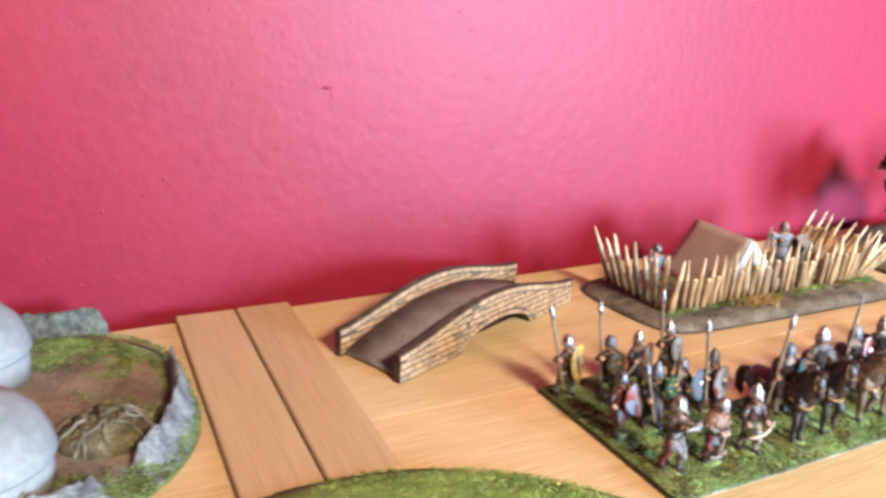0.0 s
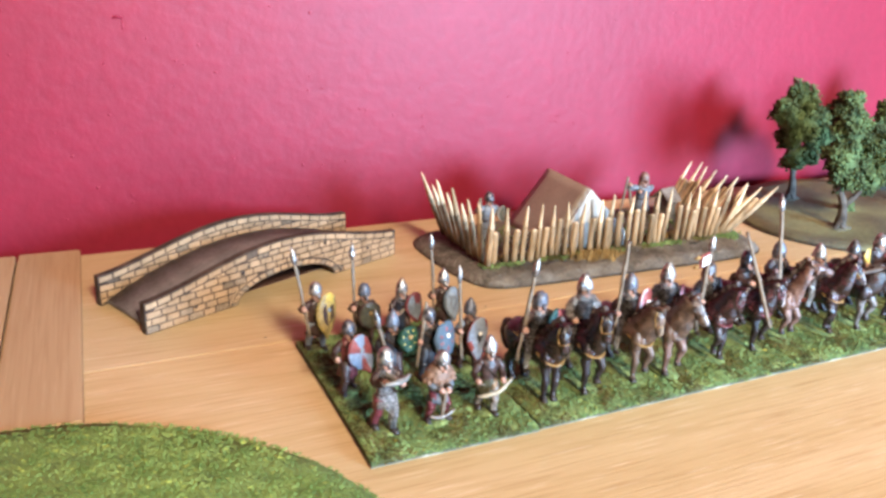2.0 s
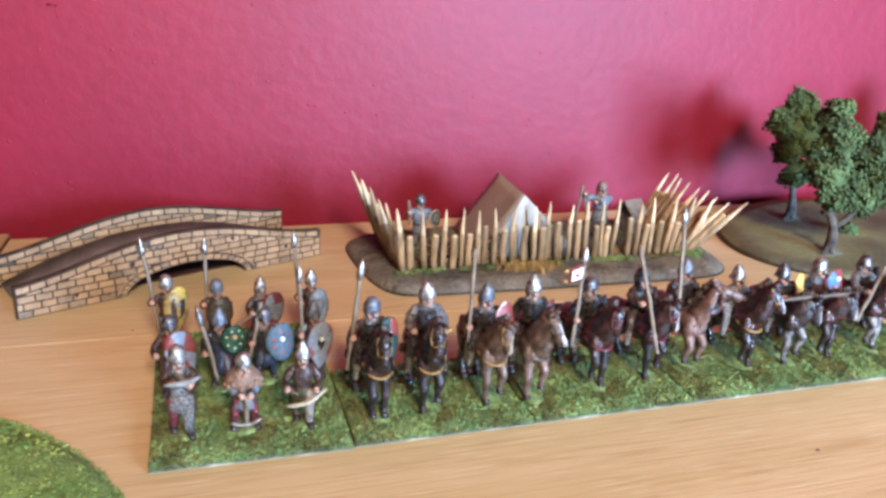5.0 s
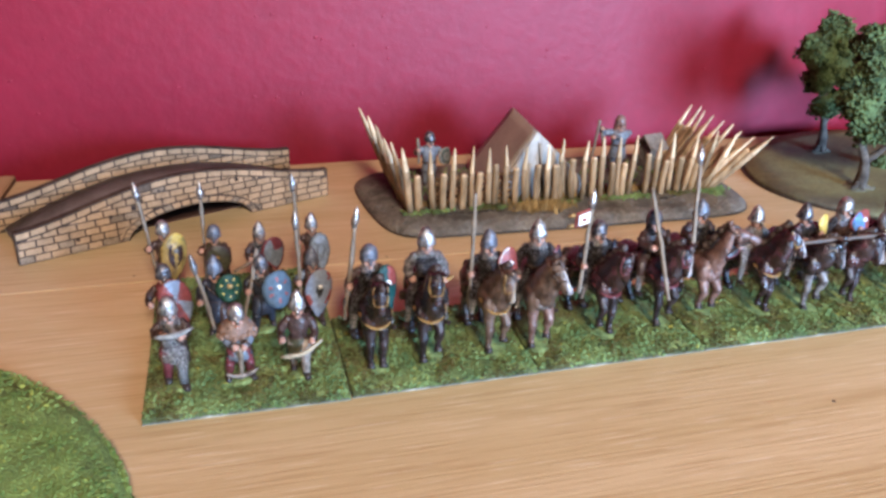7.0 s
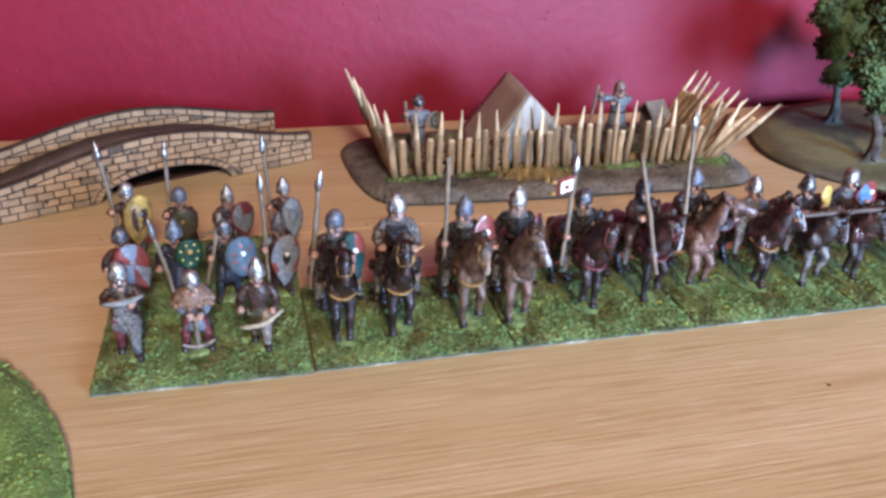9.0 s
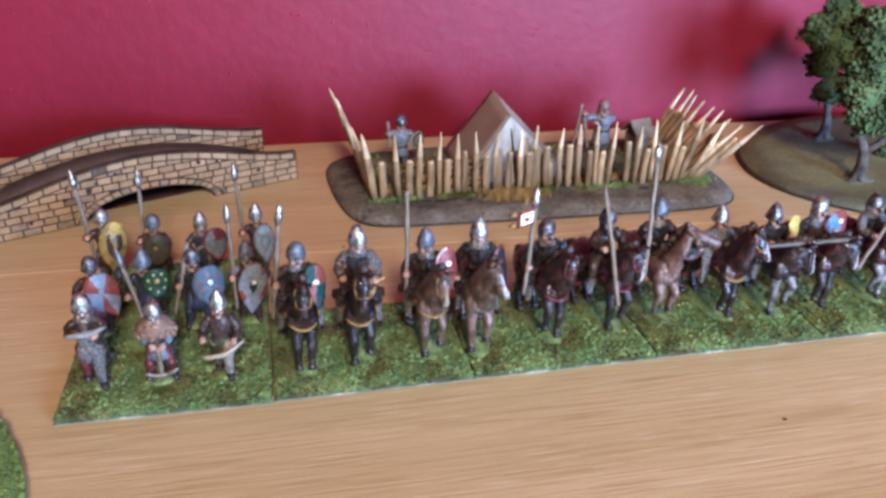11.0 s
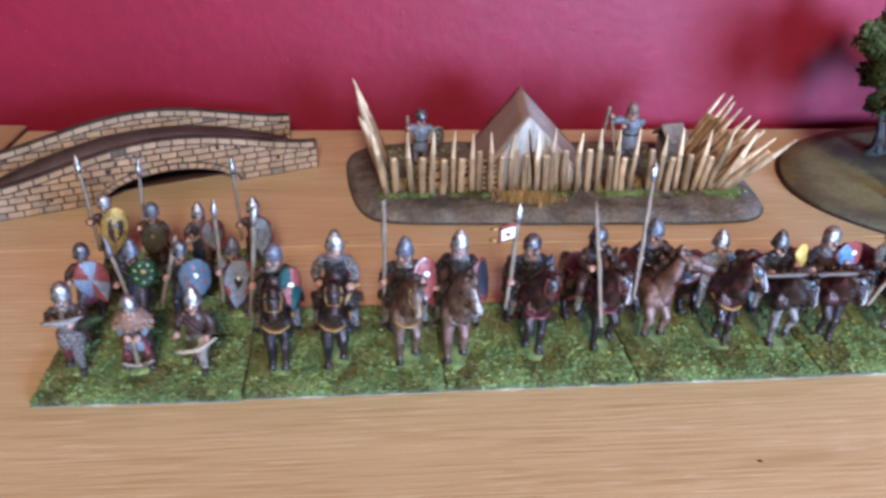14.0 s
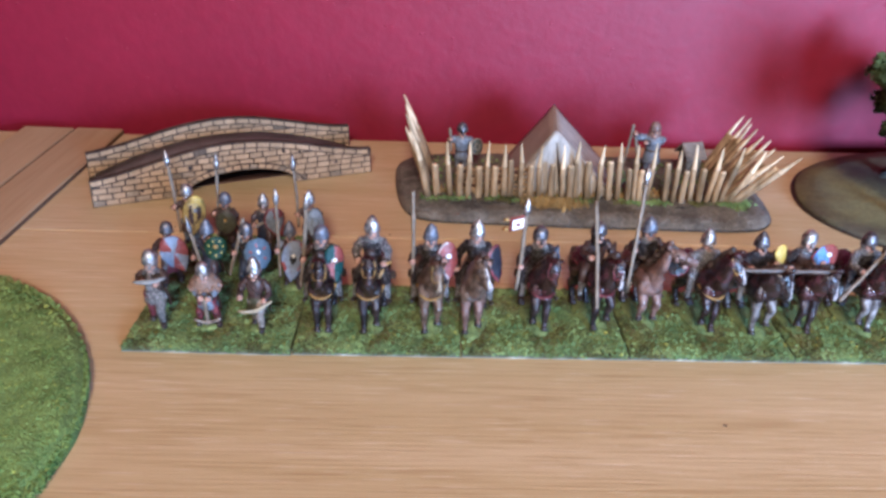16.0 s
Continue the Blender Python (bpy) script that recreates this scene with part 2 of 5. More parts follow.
navy = mat("dark_slate_paint", (0.022, 0.023, 0.032), rough=0.34, spec=0.35, var=0.35, scale=900, bump=0.5, depth=0.0004, fine=1300)
green = mat("dark_green_paint", (0.011, 0.030, 0.013), rough=0.45, spec=0.2, var=0.3, scale=900, bump=0.5, depth=0.0004, fine=1300)
teal = mat("teal_paint", (0.014, 0.045, 0.042), rough=0.45, spec=0.2, var=0.3, scale=900, bump=0.5, depth=0.0004, fine=1300)
yellow = mat("yellow_paint", (0.42, 0.295, 0.055), rough=0.34, spec=0.35, var=0.25, scale=900, bump=0.5, depth=0.0004, fine=1300)
ochre = mat("ochre_strap_paint", (0.25, 0.15, 0.045), rough=0.34, spec=0.35, var=0.3, scale=900, bump=0.5, depth=0.0004, fine=1300)
white = mat("white_dot_paint", (0.75, 0.73, 0.70), rough=0.34, spec=0.35, var=0.08, scale=900, bump=0.5, depth=0.0004, fine=1300)
black = mat("black_paint", (0.02, 0.02, 0.022), rough=0.34, spec=0.35, var=0.4, scale=900, bump=0.5, depth=0.0004, fine=1300)
brown = mat("brown_cloth_paint", (0.045, 0.026, 0.022), rough=0.34, spec=0.35, var=0.4, scale=900, bump=0.5, depth=0.0004, fine=1300)
orange = mat("russet_cape_paint", (0.165, 0.095, 0.06), rough=0.6, var=0.4, scale=500, bump=0.7)
olive = mat("olive_cloth_paint", (0.048, 0.044, 0.024), rough=0.34, spec=0.35, var=0.4, scale=900, bump=0.5, depth=0.0004, fine=1300)
slate = mat("slate_cloth_paint", (0.13, 0.145, 0.17), rough=0.34, spec=0.35, var=0.3, scale=900, bump=0.5, depth=0.0004, fine=1300)
h_black = mat("black_brown_horse_paint", (0.014, 0.0065, 0.0068), tint=(0.055, 0.028, 0.028), edge=(0.48, 0.80), rough=0.25, spec=0.55, coat=0.3, var=0.4, scale=520, bump=0.8, depth=0.0005, fine=1500)
h_bay = mat("bay_horse_paint", (0.018, 0.0065, 0.0068), tint=(0.080, 0.025, 0.029), edge=(0.44, 0.78), rough=0.25, spec=0.55, coat=0.3, var=0.4, scale=520, bump=0.8, depth=0.0005, fine=1500)
h_tan = mat("tan_horse_paint", (0.062, 0.036, 0.024), tint=(0.16, 0.10, 0.068), edge=(0.35, 0.72), rough=0.33, coat=0.25, var=0.4, scale=520, bump=0.8, depth=0.0005, fine=1500)
h_dun = mat("dun_horse_paint", (0.095, 0.048, 0.037), tint=(0.225, 0.132, 0.102), edge=(0.35, 0.72), rough=0.33, coat=0.25, var=0.4, scale=520, bump=0.8, depth=0.0005, fine=1500)
h_grey = mat("grey_horse_paint", (0.070, 0.055, 0.050), tint=(0.27, 0.24, 0.225), edge=(0.40, 0.70), rough=0.33, coat=0.25, var=0.4, scale=520, bump=0.8, depth=0.0005, fine=1500)


# ---- mesh tools; lengths in millimetres ----
def smooth_run(pts, radii, step):
    """Rounds a run of points and radii by a spline, in steps of about the given length."""
    rs = [r if isinstance(r, (list, tuple)) else (r, r) for r in (radii if isinstance(radii, (list, tuple)) and len(radii) == len(pts) else [radii] * len(pts))]
    out, rad = [], []
    for i in range(len(pts) - 1):
        a, b, c, d = pts[max(0, i - 1)], pts[i], pts[i + 1], pts[min(len(pts) - 1, i + 2)]
        n = max(1, min(6, int((c - b).length / step)))
        for j in range(n):
            t = j / n
            out.append(0.5 * (2 * b + (c - a) * t + (2 * a - 5 * b + 4 * c - d) * t * t + (3 * b - a - 3 * c + d) * t ** 3))
            e = t * t * (3 - 2 * t)
            rad.append((rs[i][0] + (rs[i + 1][0] - rs[i][0]) * e, rs[i][1] + (rs[i + 1][1] - rs[i][1]) * e))
    return out + [pts[-1]], rad + [rs[-1]]


class Clay:
    """Collects tubes, balls and plates into one mesh with several paints."""

    def __init__(self, step=0.0):
        self.v, self.f, self.m, self.mats, self.step = [], [], [], [], step

    def slot(self, material):
        if material not in self.mats:
            self.mats.append(material)
        return self.mats.index(material)

    def tube(self, pts, radii, material, n=8, up=(0, 0, 1), caps=True):
        pts = [Vector(p) for p in pts]
        if self.step:
            pts, radii = smooth_run(pts, radii, self.step)
            n = max(n, 10) if n > 6 else n
        k, s0 = self.slot(material), len(self.v)
        side0 = None
        for i, p in enumerate(pts):
            t = (pts[min(i + 1, len(pts) - 1)] - pts[max(i - 1, 0)]).normalized()
            u = Vector(up)
            if abs(t.dot(u)) > 0.93:
                u = Vector((0, 1, 0)) if abs(t.y) < 0.9 else Vector((1, 0, 0))
            side = t.cross(u).normalized()
            if side0 and side.dot(side0) < 0:
                side = -side
            side0 = side
            w = side.cross(t).normalized()
            r = radii[i] if isinstance(radii, (list, tuple)) else radii
            ra, rb = r if isinstance(r, (list, tuple)) else (r, r)
            for j in range(n):
                a = 2 * math.pi * j / n
                self.v.append(p + side * (ra * math.cos(a)) + w * (rb * math.sin(a)))
        for i in range(len(pts) - 1):
            for j in range(n):
                a, b = s0 + i * n + j, s0 + i * n + (j + 1) % n
                self.f.append((a, b, b + n, a + n))
                self.m.append(k)
        if caps:
            self.f += [tuple(range(s0 + n - 1, s0 - 1, -1)), tuple(range(len(self.v) - n, len(self.v)))]
            self.m += [k, k]
        return self

    def ball(self, c, r, material, nu=10, nv=7, rot=(0, 0, 0), cut=-1.0):
        k, s0 = self.slot(material), len(self.v)
        r = r if isinstance(r, (list, tuple)) else (r, r, r)
        e = Euler([radians(a) for a in rot]).to_matrix()
        for i in range(nv + 1):
            z = math.cos(math.pi * i / nv)
            z = max(z, cut)
            q = math.sqrt(max(0.0, 1 - z * z)) if i < nv and z > cut else (0.001 if cut <= -1 else math.sqrt(max(0, 1 - cut * cut)) * (1 if z == cut and i < nv else 0.001))
            for j in range(nu):
                a = 2 * math.pi * j / nu
                self.v.append(Vector(c) + e @ Vector((r[0] * q * math.cos(a), r[1] * q * math.sin(a), r[2] * z)))
        for i in range(nv):
            for j in range(nu):
                a, b = s0 + i * nu + j, s0 + i * nu + (j + 1) % nu
                self.f.append((b, a, a + nu, b + nu))
                self.m.append(k)
        return self

    def shield(self, c, size, yaw, pattern, kind="kite", tilt=-8.0, boss=None, lean=0.0):
        """A bowed shield whose face points to -y before it is turned by yaw; size: half width, half height."""
        e = Euler((radians(tilt), radians(lean), radians(yaw))).to_matrix()
        rings, n = 7, 28
        for face in (0, 1):
            s0 = len(self.v)
            for i in range(rings + 1):
                q = i / rings
                for j in range(n):
                    a = 2 * math.pi * j / n
                    x, z = math.cos(a), math.sin(a)
                    if kind == "kite" and z < 0:
                        x *= max(0.0, 1 - abs(z) ** 2.5 * 0.86)
                        z *= 1.32
                    x, z = x * q * size[0], z * q * size[1]
                    bow = 0.55 * (x / size[0]) ** 2 * size[0] * 0.5 - (0.0 if face else 0.45)
                    self.v.append(Vector(c) + e @ Vector((x, bow, z)))
            for i in range(rings):
                for j in range(n):
                    a, b = s0 + i * n + j, s0 + i * n + (j + 1) % n
                    am = 2 * math.pi * (j + 0.5) / n
                    q = (i + 0.5) / rings
                    u, w = math.cos(am) * q, math.sin(am) * q
                    k = self.slot(pattern(u, w, q) if face == 0 else leather)
                    self.f.append((a, b, b + n, a + n))
                    self.m.append(k)
            if face == 0:
                rim0 = s0 + rings * n
            else:
                rim1 = s0 + rings * n
        k = self.slot(pattern(0.97, 0.0, 1.0))
        for j in range(n):
            self.f.append((rim0 + j, rim0 + (j + 1) % n, rim1 + (j + 1) % n, rim1 + j))
            self.m.append(k)
        if boss:
            self.ball(Vector(c) + e @ Vector((0, -0.5, 0.15 * size[1])), (0.62, 0.45, 0.62), boss, 8, 5)
        return self

    def spear(self, tip, butt, head=True, shaft=None, r=0.47):
        tip, butt = Vector(tip), Vector(butt)
        d = (tip - butt).normalized()
        neck = tip - d * (4.6 if head else 0.4)
        mid = (neck + butt) / 2 + Vector((0.15, 0.1, 0))
        self.tube([butt, mid, neck], [r * 0.85, r, r * 0.95], shaft or spear_wood, 6)
        if head:
            self.tube([neck - d * 0.3, neck + d * 1.2, neck + d * 2.4, tip], [r * 0.9, r * 1.75, r * 1.6, 0.06], steel, 6)
        return self

    def mesh(self, name, wobble=0.0):
        me = bpy.data.meshes.new(name)
        vs = []
        for p in self.v:
            if wobble:
                p = p + noise.noise_vector(p * 0.9) * wobble + noise.noise_vector(p * 2.1) * (wobble * 0.7) + noise.noise_vector(p * 4.3) * (wobble * 0.35)
            vs.append(p * 0.001)
        me.from_pydata([tuple(p) for p in vs], [], self.f)
        for m in self.mats:
            me.materials.append(m)
        me.polygons.foreach_set("material_index", self.m)
        me.polygons.foreach_set("use_smooth", [True] * len(self.f))
        me.update()
        return me


def part(name, bm_or_mesh, material, parent, label=""):
    """Links a bmesh or a mesh as one object under a thing or a part."""
    me = bm_or_mesh
    if isinstance(me, bmesh.types.BMesh):
        me = bpy.data.meshes.new(name)
        bm_or_mesh.normal_update()
        bm_or_mesh.to_mesh(me)
        bm_or_mesh.free()
    if material and not me.materials:
        me.materials.append(material)
    ob = new(name, me)
    ob.parent = parent
    return tagged(ob, label)


def thing(name, label, category, m=None, group="", kind=""):
    ob = new(name)
    ob.empty_display_size = 0.01
    if m is not None:
        ob.matrix_world = m
    return tagged(ob, label, category, group, kind)


def at(x, y, z=0.0, rz=0.0):
    return pose(x * 0.001, y * 0.001, z * 0.001, 0, 0, rz)


def box(x0, x1, y0, y1, z0, z1, bevel=0.0):
    """A box in millimetres, with bevelled edges."""
    bm = bmesh.new()
    bmesh.ops.create_cube(bm, size=1)
    for v in bm.verts:
        v.co = Vector((x0 + (v.co.x + 0.5) * (x1 - x0), y0 + (v.co.y + 0.5) * (y1 - y0), z0 + (v.co.z + 0.5) * (z1 - z0))) * 0.001
    if bevel:
        bmesh.ops.bevel(bm, geom=bm.edges[:], offset=bevel * 0.001, segments=2, affect="EDGES")
    return bm


def disc(outline, z0, z1, inset=0.0, rings=1, rise=0.0, rough=0.0, lip=0.0):
    """A plate over a closed outline of points, its rim sloping in by inset; rise: the dome's height, rough: uneven top."""
    bm = bmesh.new()
    cx = sum(p[0] for p in outline) / len(outline)
    cy = sum(p[1] for p in outline) / len(outline)
    loops = []

    def loop(f, z, uneven):
        vs = []
        for x, y in outline:
            px, py = cx + (x - cx) * f, cy + (y - cy) * f
            dz = uneven * noise.noise(Vector((px, py, 3.1)) * 0.15) * 2 if uneven else 0
            vs.append(bm.verts.new((px * 0.001, py * 0.001, (z + dz) * 0.001)))
        loops.append(vs)

    size = max(abs(x - cx) for x, y in outline)
    loop(1.0, z0, 0)
    if lip:
        loop(0.999, z0 + lip, 0)
        loop(1 - inset * 0.45 / size, z0 + lip + (z1 - z0 - lip) * 0.62, rough * 0.6)
    f1 = 1 - inset / size
    for i in range(rings):
        f = f1 * (1 - i / rings)
        loop(f, z1 + rise * (1 - (f / f1) ** 2), rough)
    for a, b in zip(loops, loops[1:]):
        for i in range(len(a)):
            j = (i + 1) % len(a)
            bm.faces.new((a[i], a[j], b[j], b[i]))
    last = loops[-1]
    mid = bm.verts.new((cx * 0.001, cy * 0.001, (z1 + rise) * 0.001))
    for i in range(len(last)):
        bm.faces.new((last[i], last[(i + 1) % len(last)], mid))
    bm.faces.new(list(reversed(loops[0])))
    for f in bm.faces:
        f.smooth = len(f.verts) < 5
    return bm


def tufts(spots, lo, hi, rnd, tall=1.0):
    """Many small crumbs of flock: four-sided irregular grains. spots: points in millimetres."""
    v, f = [], []
    for x, y, z in spots:
        r = rnd.uniform(lo, hi)
        a = rnd.uniform(0, 6.28)
        s = len(v)
        for k in range(4):
            b = a + k * 1.571 + rnd.uniform(-0.4, 0.4)
            q = r * rnd.uniform(0.6, 1.3)
            v.append(((x + q * math.cos(b)) * 0.001, (y + q * math.sin(b)) * 0.001, (z + rnd.uniform(-0.05, r * 0.5)) * 0.001))
        v.append(((x + rnd.uniform(-r, r) * 0.6) * 0.001, (y + rnd.uniform(-r, r) * 0.6) * 0.001, (z + r * rnd.uniform(0.5, 1.3) * tall) * 0.001))
        f += [(s, s + 1, s + 4), (s + 1, s + 2, s + 4), (s + 2, s + 3, s + 4), (s + 3, s, s + 4)]
    return v, f


def tuft_mesh(name, spots, lo, hi, rnd, material, tall=1.0, other=None, share=0.0, third=None, rate=0.0):
    v, f = tufts(spots, lo, hi, rnd, tall)
    me = bpy.data.meshes.new(name)
    me.from_pydata(v, [], f)
    me.materials.append(material)
    if other:
        me.materials.append(other)
        if third:
            me.materials.append(third)
        ids = []
        for x, y, z in spots:
            w = noise.noise(Vector((x, y, 0)) * 0.11) + rnd.uniform(-0.33, 0.33)
            ids += [2 if third and rnd.random() < rate else (1 if w > 0.5 - share else 0)] * 4
        me.polygons.foreach_set("material_index", ids)
    me.update()
    return me


# ---- the room ----
def slab(name, x0, x1, y0, y1, z0, z1, material, label, category):
    bm = box(x0, x1, y0, y1, z0, z1)
    me = bpy.data.meshes.new(name)
    bm.to_mesh(me)
    bm.free()
    me.materials.append(material)
    return tagged(new(name, me), label, category, kind="structure")


wall_north = slab("wall_north", -1600, 2400, 159.5, 300, -750, 1650, plaster, "deep pink painted plaster wall with small bumps", "wall")
slab("wall_west", -1700, -1600, -800, 300, -750, 1650, cream, "plain cream painted wall of the room", "wall")
slab("wall_east", 2400, 2500, -800, 300, -750, 1650, cream, "plain cream painted wall of the room", "wall")
bm = bmesh.new()
me = bpy.data.meshes.new("wall_south")
panes = [(wx * 1000 - ww * 500, wx * 1000 + ww * 500, wz * 1000 - wh * 500, wz * 1000 + wh * 500) for wx, wz, ww, wh, watts, tone, wide, aim in WINDOWS]
(ax0, ax1, az0, az1), (bx0, bx1, bz0, bz1) = panes
for x0, x1, z0, z1 in ((-1700, bx0, -750, 1650), (bx0, bx1, -750, bz0), (bx0, bx1, bz1, 1650), (bx1, ax0, -750, 1650), (ax0, ax1, -750, az0), (ax0, ax1, az1, 1650), (ax1, 2500, -750, 1650)):
    one = box(x0, x1, -900, -800, z0, z1)
    tmp = bpy.data.meshes.new("wall_piece")
    one.to_mesh(tmp)
    one.free()
    bm.from_mesh(tmp)
    bpy.data.meshes.remove(tmp)
bm.to_mesh(me)
bm.free()
me.materials.append(cream)
tagged(new("wall_south", me), "cream painted wall with two window openings", "wall", kind="structure")
slab("floor", -1700, 2500, -900, 300, -800, -750, carpet, "brown carpeted floor of the room", "floor")
slab("ceiling", -1700, 2500, -900, 300, 1650, 1700, white_paint, "plain white painted ceiling", "ceiling")
for k, (x0, x1, z0, z1) in enumerate(panes):
    window = thing("window_%d" % (k + 1), "white painted window frame in the wall", "window", kind="structure")
    for a0, a1, c0, c1 in ((x0, x0 + 30, z0, z1), (x1 - 30, x1, z0, z1), (x0 + 30, x1 - 30, z0, z0 + 30), (x0 + 30, x1 - 30, z1 - 30, z1)):
        part("window_frame", box(a0, a1, -890, -850, c0, c1, 3), white_paint, window)
    part("window_sill", box(x0 - 30, x1 + 30, -798, -760, z0 - 25, z0 - 3, 4), white_paint, window)

# small flaws of the wall: paint runs, a chip and small bumps
rnd = random.Random(5)
c = Clay()
for x, z, h, r in ((-63, 80, 4.5, 0.3), (-28.4, 75, 5, 0.3)):
    c.tube([(x, 159.62, z), (x + 0.3, 159.55, z - h * 0.4), (x + 0.1, 159.65, z - h)], [(r, 0.14), (r * 0.9, 0.16), (r * 0.5, 0.1)], plaster, 7)
c.tube([(-31, 159.6, 75.4), (-29.5, 159.3, 75.7), (-27.9, 159.6, 75.2)], [0.3, 0.6, 0.25], plaster, 7)
for _ in range(150):
    x, z = rnd.uniform(-150, 340), rnd.uniform(6, 120)
    c.ball((x, 159.6, z), (rnd.uniform(0.3, 0.9), 0.22, rnd.uniform(0.25, 0.6)), plaster, 7, 4)
part("paint_run", c.mesh("paint_run"), None, wall_north, "thick runs and drips in the paint")

# ---- the table ----
table = thing("wooden_table", "lacquered oak table of wide boards, pushed close to a pink wall", "table")
edges = [-660, -520, -360, -215, -96, 62, 147]
for y0, y1 in zip(edges, edges[1:]):
    part("board", box(-520, 900, y0 + 0.02, y1 - 0.02, -24, 0, 0.25), oak_dark if y1 == 62 else oak, table)
for x in (-480, 860):
    for y in (-620, 100):
        part("leg", box(x - 35, x + 35, y - 35, y + 35, -750, -24.1, 4), oak, table)
for x, y, r in ((136, -23.3, 0.55), (-12, -58, 0.5), (60, 64, 0.4), (-6, 66, 0.35), (214, 66, 0.35), (27, 58.8, 0.25)):
    c = Clay()
    c.ball((x, y, 0.02), (r, r * 0.7, 0.12), boots, 8, 4)
    part("speck", c.mesh("speck"), None, table, "small dark speck in the lacquer")

# ---- two loose pine strips at the wall ----
for dx, w in ((0, 19.6), (20.3, 18.4)):
    strip = thing("wooden_strip", "bare pale pine strip lying flat on the table", "wooden strip", at(-87.3 + dx, 148.2, 0.03, -2.0), "pine strips")
    part("plank", box(0, w, -111.5, 0, 0, 1.9, 0.4), pine, strip)
    # thin dark bands on both sides paint in the strip's shadow line
    for x in (-0.06, w - 0.08):
        part("sawn_edge", box(x, x + 0.14, -111.3, -0.2, 0.1, 1.45, 0.03), strip_shade, strip, "dark band standing for the shadow line along the side")

# ---- green hill ----
rnd = random.Random(11)
HX, HY, HR = -73.4, -37.8, 74.7
hill = thing("grass_hill", "low round hill covered with bright green grass fibre", "hill")
rim = [(HX + (HR + 0.8 * math.sin(5 * a) + 0.5 * math.sin(11 * a + 1)) * math.cos(a), HY + (HR + 0.8 * math.sin(5 * a) + 0.5 * math.sin(11 * a + 1)) * math.sin(a)) for a in [2 * math.pi * i / 90 for i in range(90)]]
part("mound", disc(rim, 0.02, 2.7, 1.1, 10, 5.0, 0.12), lawn_ground, hill)
spots = []
while len(spots) < 40000:
    a, q = rnd.uniform(0, 2 * math.pi), HR * math.sqrt(rnd.uniform(0.0, 1))
    x, y = HX + q * math.cos(a), HY + q * math.sin(a)
    if y < -85 or x < -125 or q > HR - 0.4:
        continue
    spots.append((x, y, 2.5 + 5.0 * (1 - (q / HR) ** 2) - 1.2 * max(0, (q - HR + 2) / 2)))
for _ in range(5000):
    a, q = rnd.uniform(-1.2, 2.6), rnd.uniform(HR - 0.8, HR + 0.35)
    spots.append((HX + q * math.cos(a), HY + q * math.sin(a), rnd.uniform(0.2, 2.6)))
g = part("grass", tuft_mesh("grass", spots, 0.26, 0.56, rnd, lawn, 0.65, lawn_deep, -0.06, lawn_yellow, 0.04), None, hill)
tagged(g, kind="stuff")

# ---- flocked bases ----
rnd = random.Random(21)


def unit_base(x0, x1, y0, y1, rz, label, seed):
    r = random.Random(seed)
    w, d = x1 - x0 - 0.25, y1 - y0 - 0.2
    base = tagged(thing("figure_base", label, "figure base", at(x0 + 0.12, y0 + 0.1, 0.02, rz), "flocked bases"))
    part("card", box(0, w, 0, d, 0.42, 1.5, 0.15), base_edge, base)
    part("card_rim", box(-0.06, w + 0.06, -0.1, d + 0.06, 0, 0.4, 0.05), card_pale, base, "bare pale lower edge of the card")
    nx, ny = 26, int(26 * d / w)
    me = bpy.data.meshes.new("turf")
    vs, fs = [], []
    for j in range(ny + 1):
        for i in range(nx + 1):
            x, y = 0.15 + (w - 0.3) * i / nx, 0.15 + (d - 0.3) * j / ny
            e = min(x, w - x, y, d - y)
            z = 1.5 + min(1, e / 2.0) * (0.45 + 0.5 * noise.noise(Vector((x + x0, y + y0, seed)) * 0.3))
            vs.append((x * 0.001, y * 0.001, z * 0.001))
    for j in range(ny):
        for i in range(nx):
            a = j * (nx + 1) + i
            fs.append((a, a + 1, a + nx + 2, a + nx + 1))
    me.from_pydata(vs, [], fs)
    me.materials.append(flock_ground)
    me.polygons.foreach_set("use_smooth", [True] * len(fs))
    part("turf", me, None, base)
    spots = []
    for _ in range(int(w * d * 2.6)):
        x, y = r.uniform(0.3, w - 0.3), r.uniform(0.3, d - 0.3)
        k = noise.noise(Vector((x + x0, y + y0, 7.7)) * 0.28)
        if k < -0.25 and r.random() < 0.6:
            continue
        e = min(x, w - x, y, d - y)
        z = 1.5 + min(1, e / 2.0) * (0.45 + 0.5 * noise.noise(Vector((x + x0, y + y0, seed)) * 0.3))
        spots.append((x, y, z - 0.05 + max(0, k) * 0.5))
    for _ in range(int(w * 9)):
        spots.append((r.uniform(0.2, w - 0.2), r.uniform(-0.12, 0.3), r.uniform(0.5, 1.5)))
    g = part("flock", tuft_mesh("flock", spots, 0.25, 0.65, r, flock, 0.8, flock_dark, 0.40, flock_yellow, 0.012), None, base)
    tagged(g, kind="stuff")
    return base


unit_base(0, 40, -0.6, 19.8, -0.6, "green flocked base under three crossbowmen and archers", 1)
unit_base(0.2, 40, 20, 39.2, 0, "green flocked base under a row of spearmen", 2)
unit_base(0.2, 40, 39.4, 58.4, 0.3, "green flocked base under the rear spearmen", 3)
for i in range(4):
    unit_base(40.1 + 40.05 * i, 80.1 + 40.05 * i, -0.6 + 0.35 * i, 30.4 + 0.1 * i, 0.3, "green flocked base under a row of mounted knights", 4 + i)

# ---- bridge ----
rnd = random.Random(31)
BL, BW, BT = 93.2, 28.0, 2.4


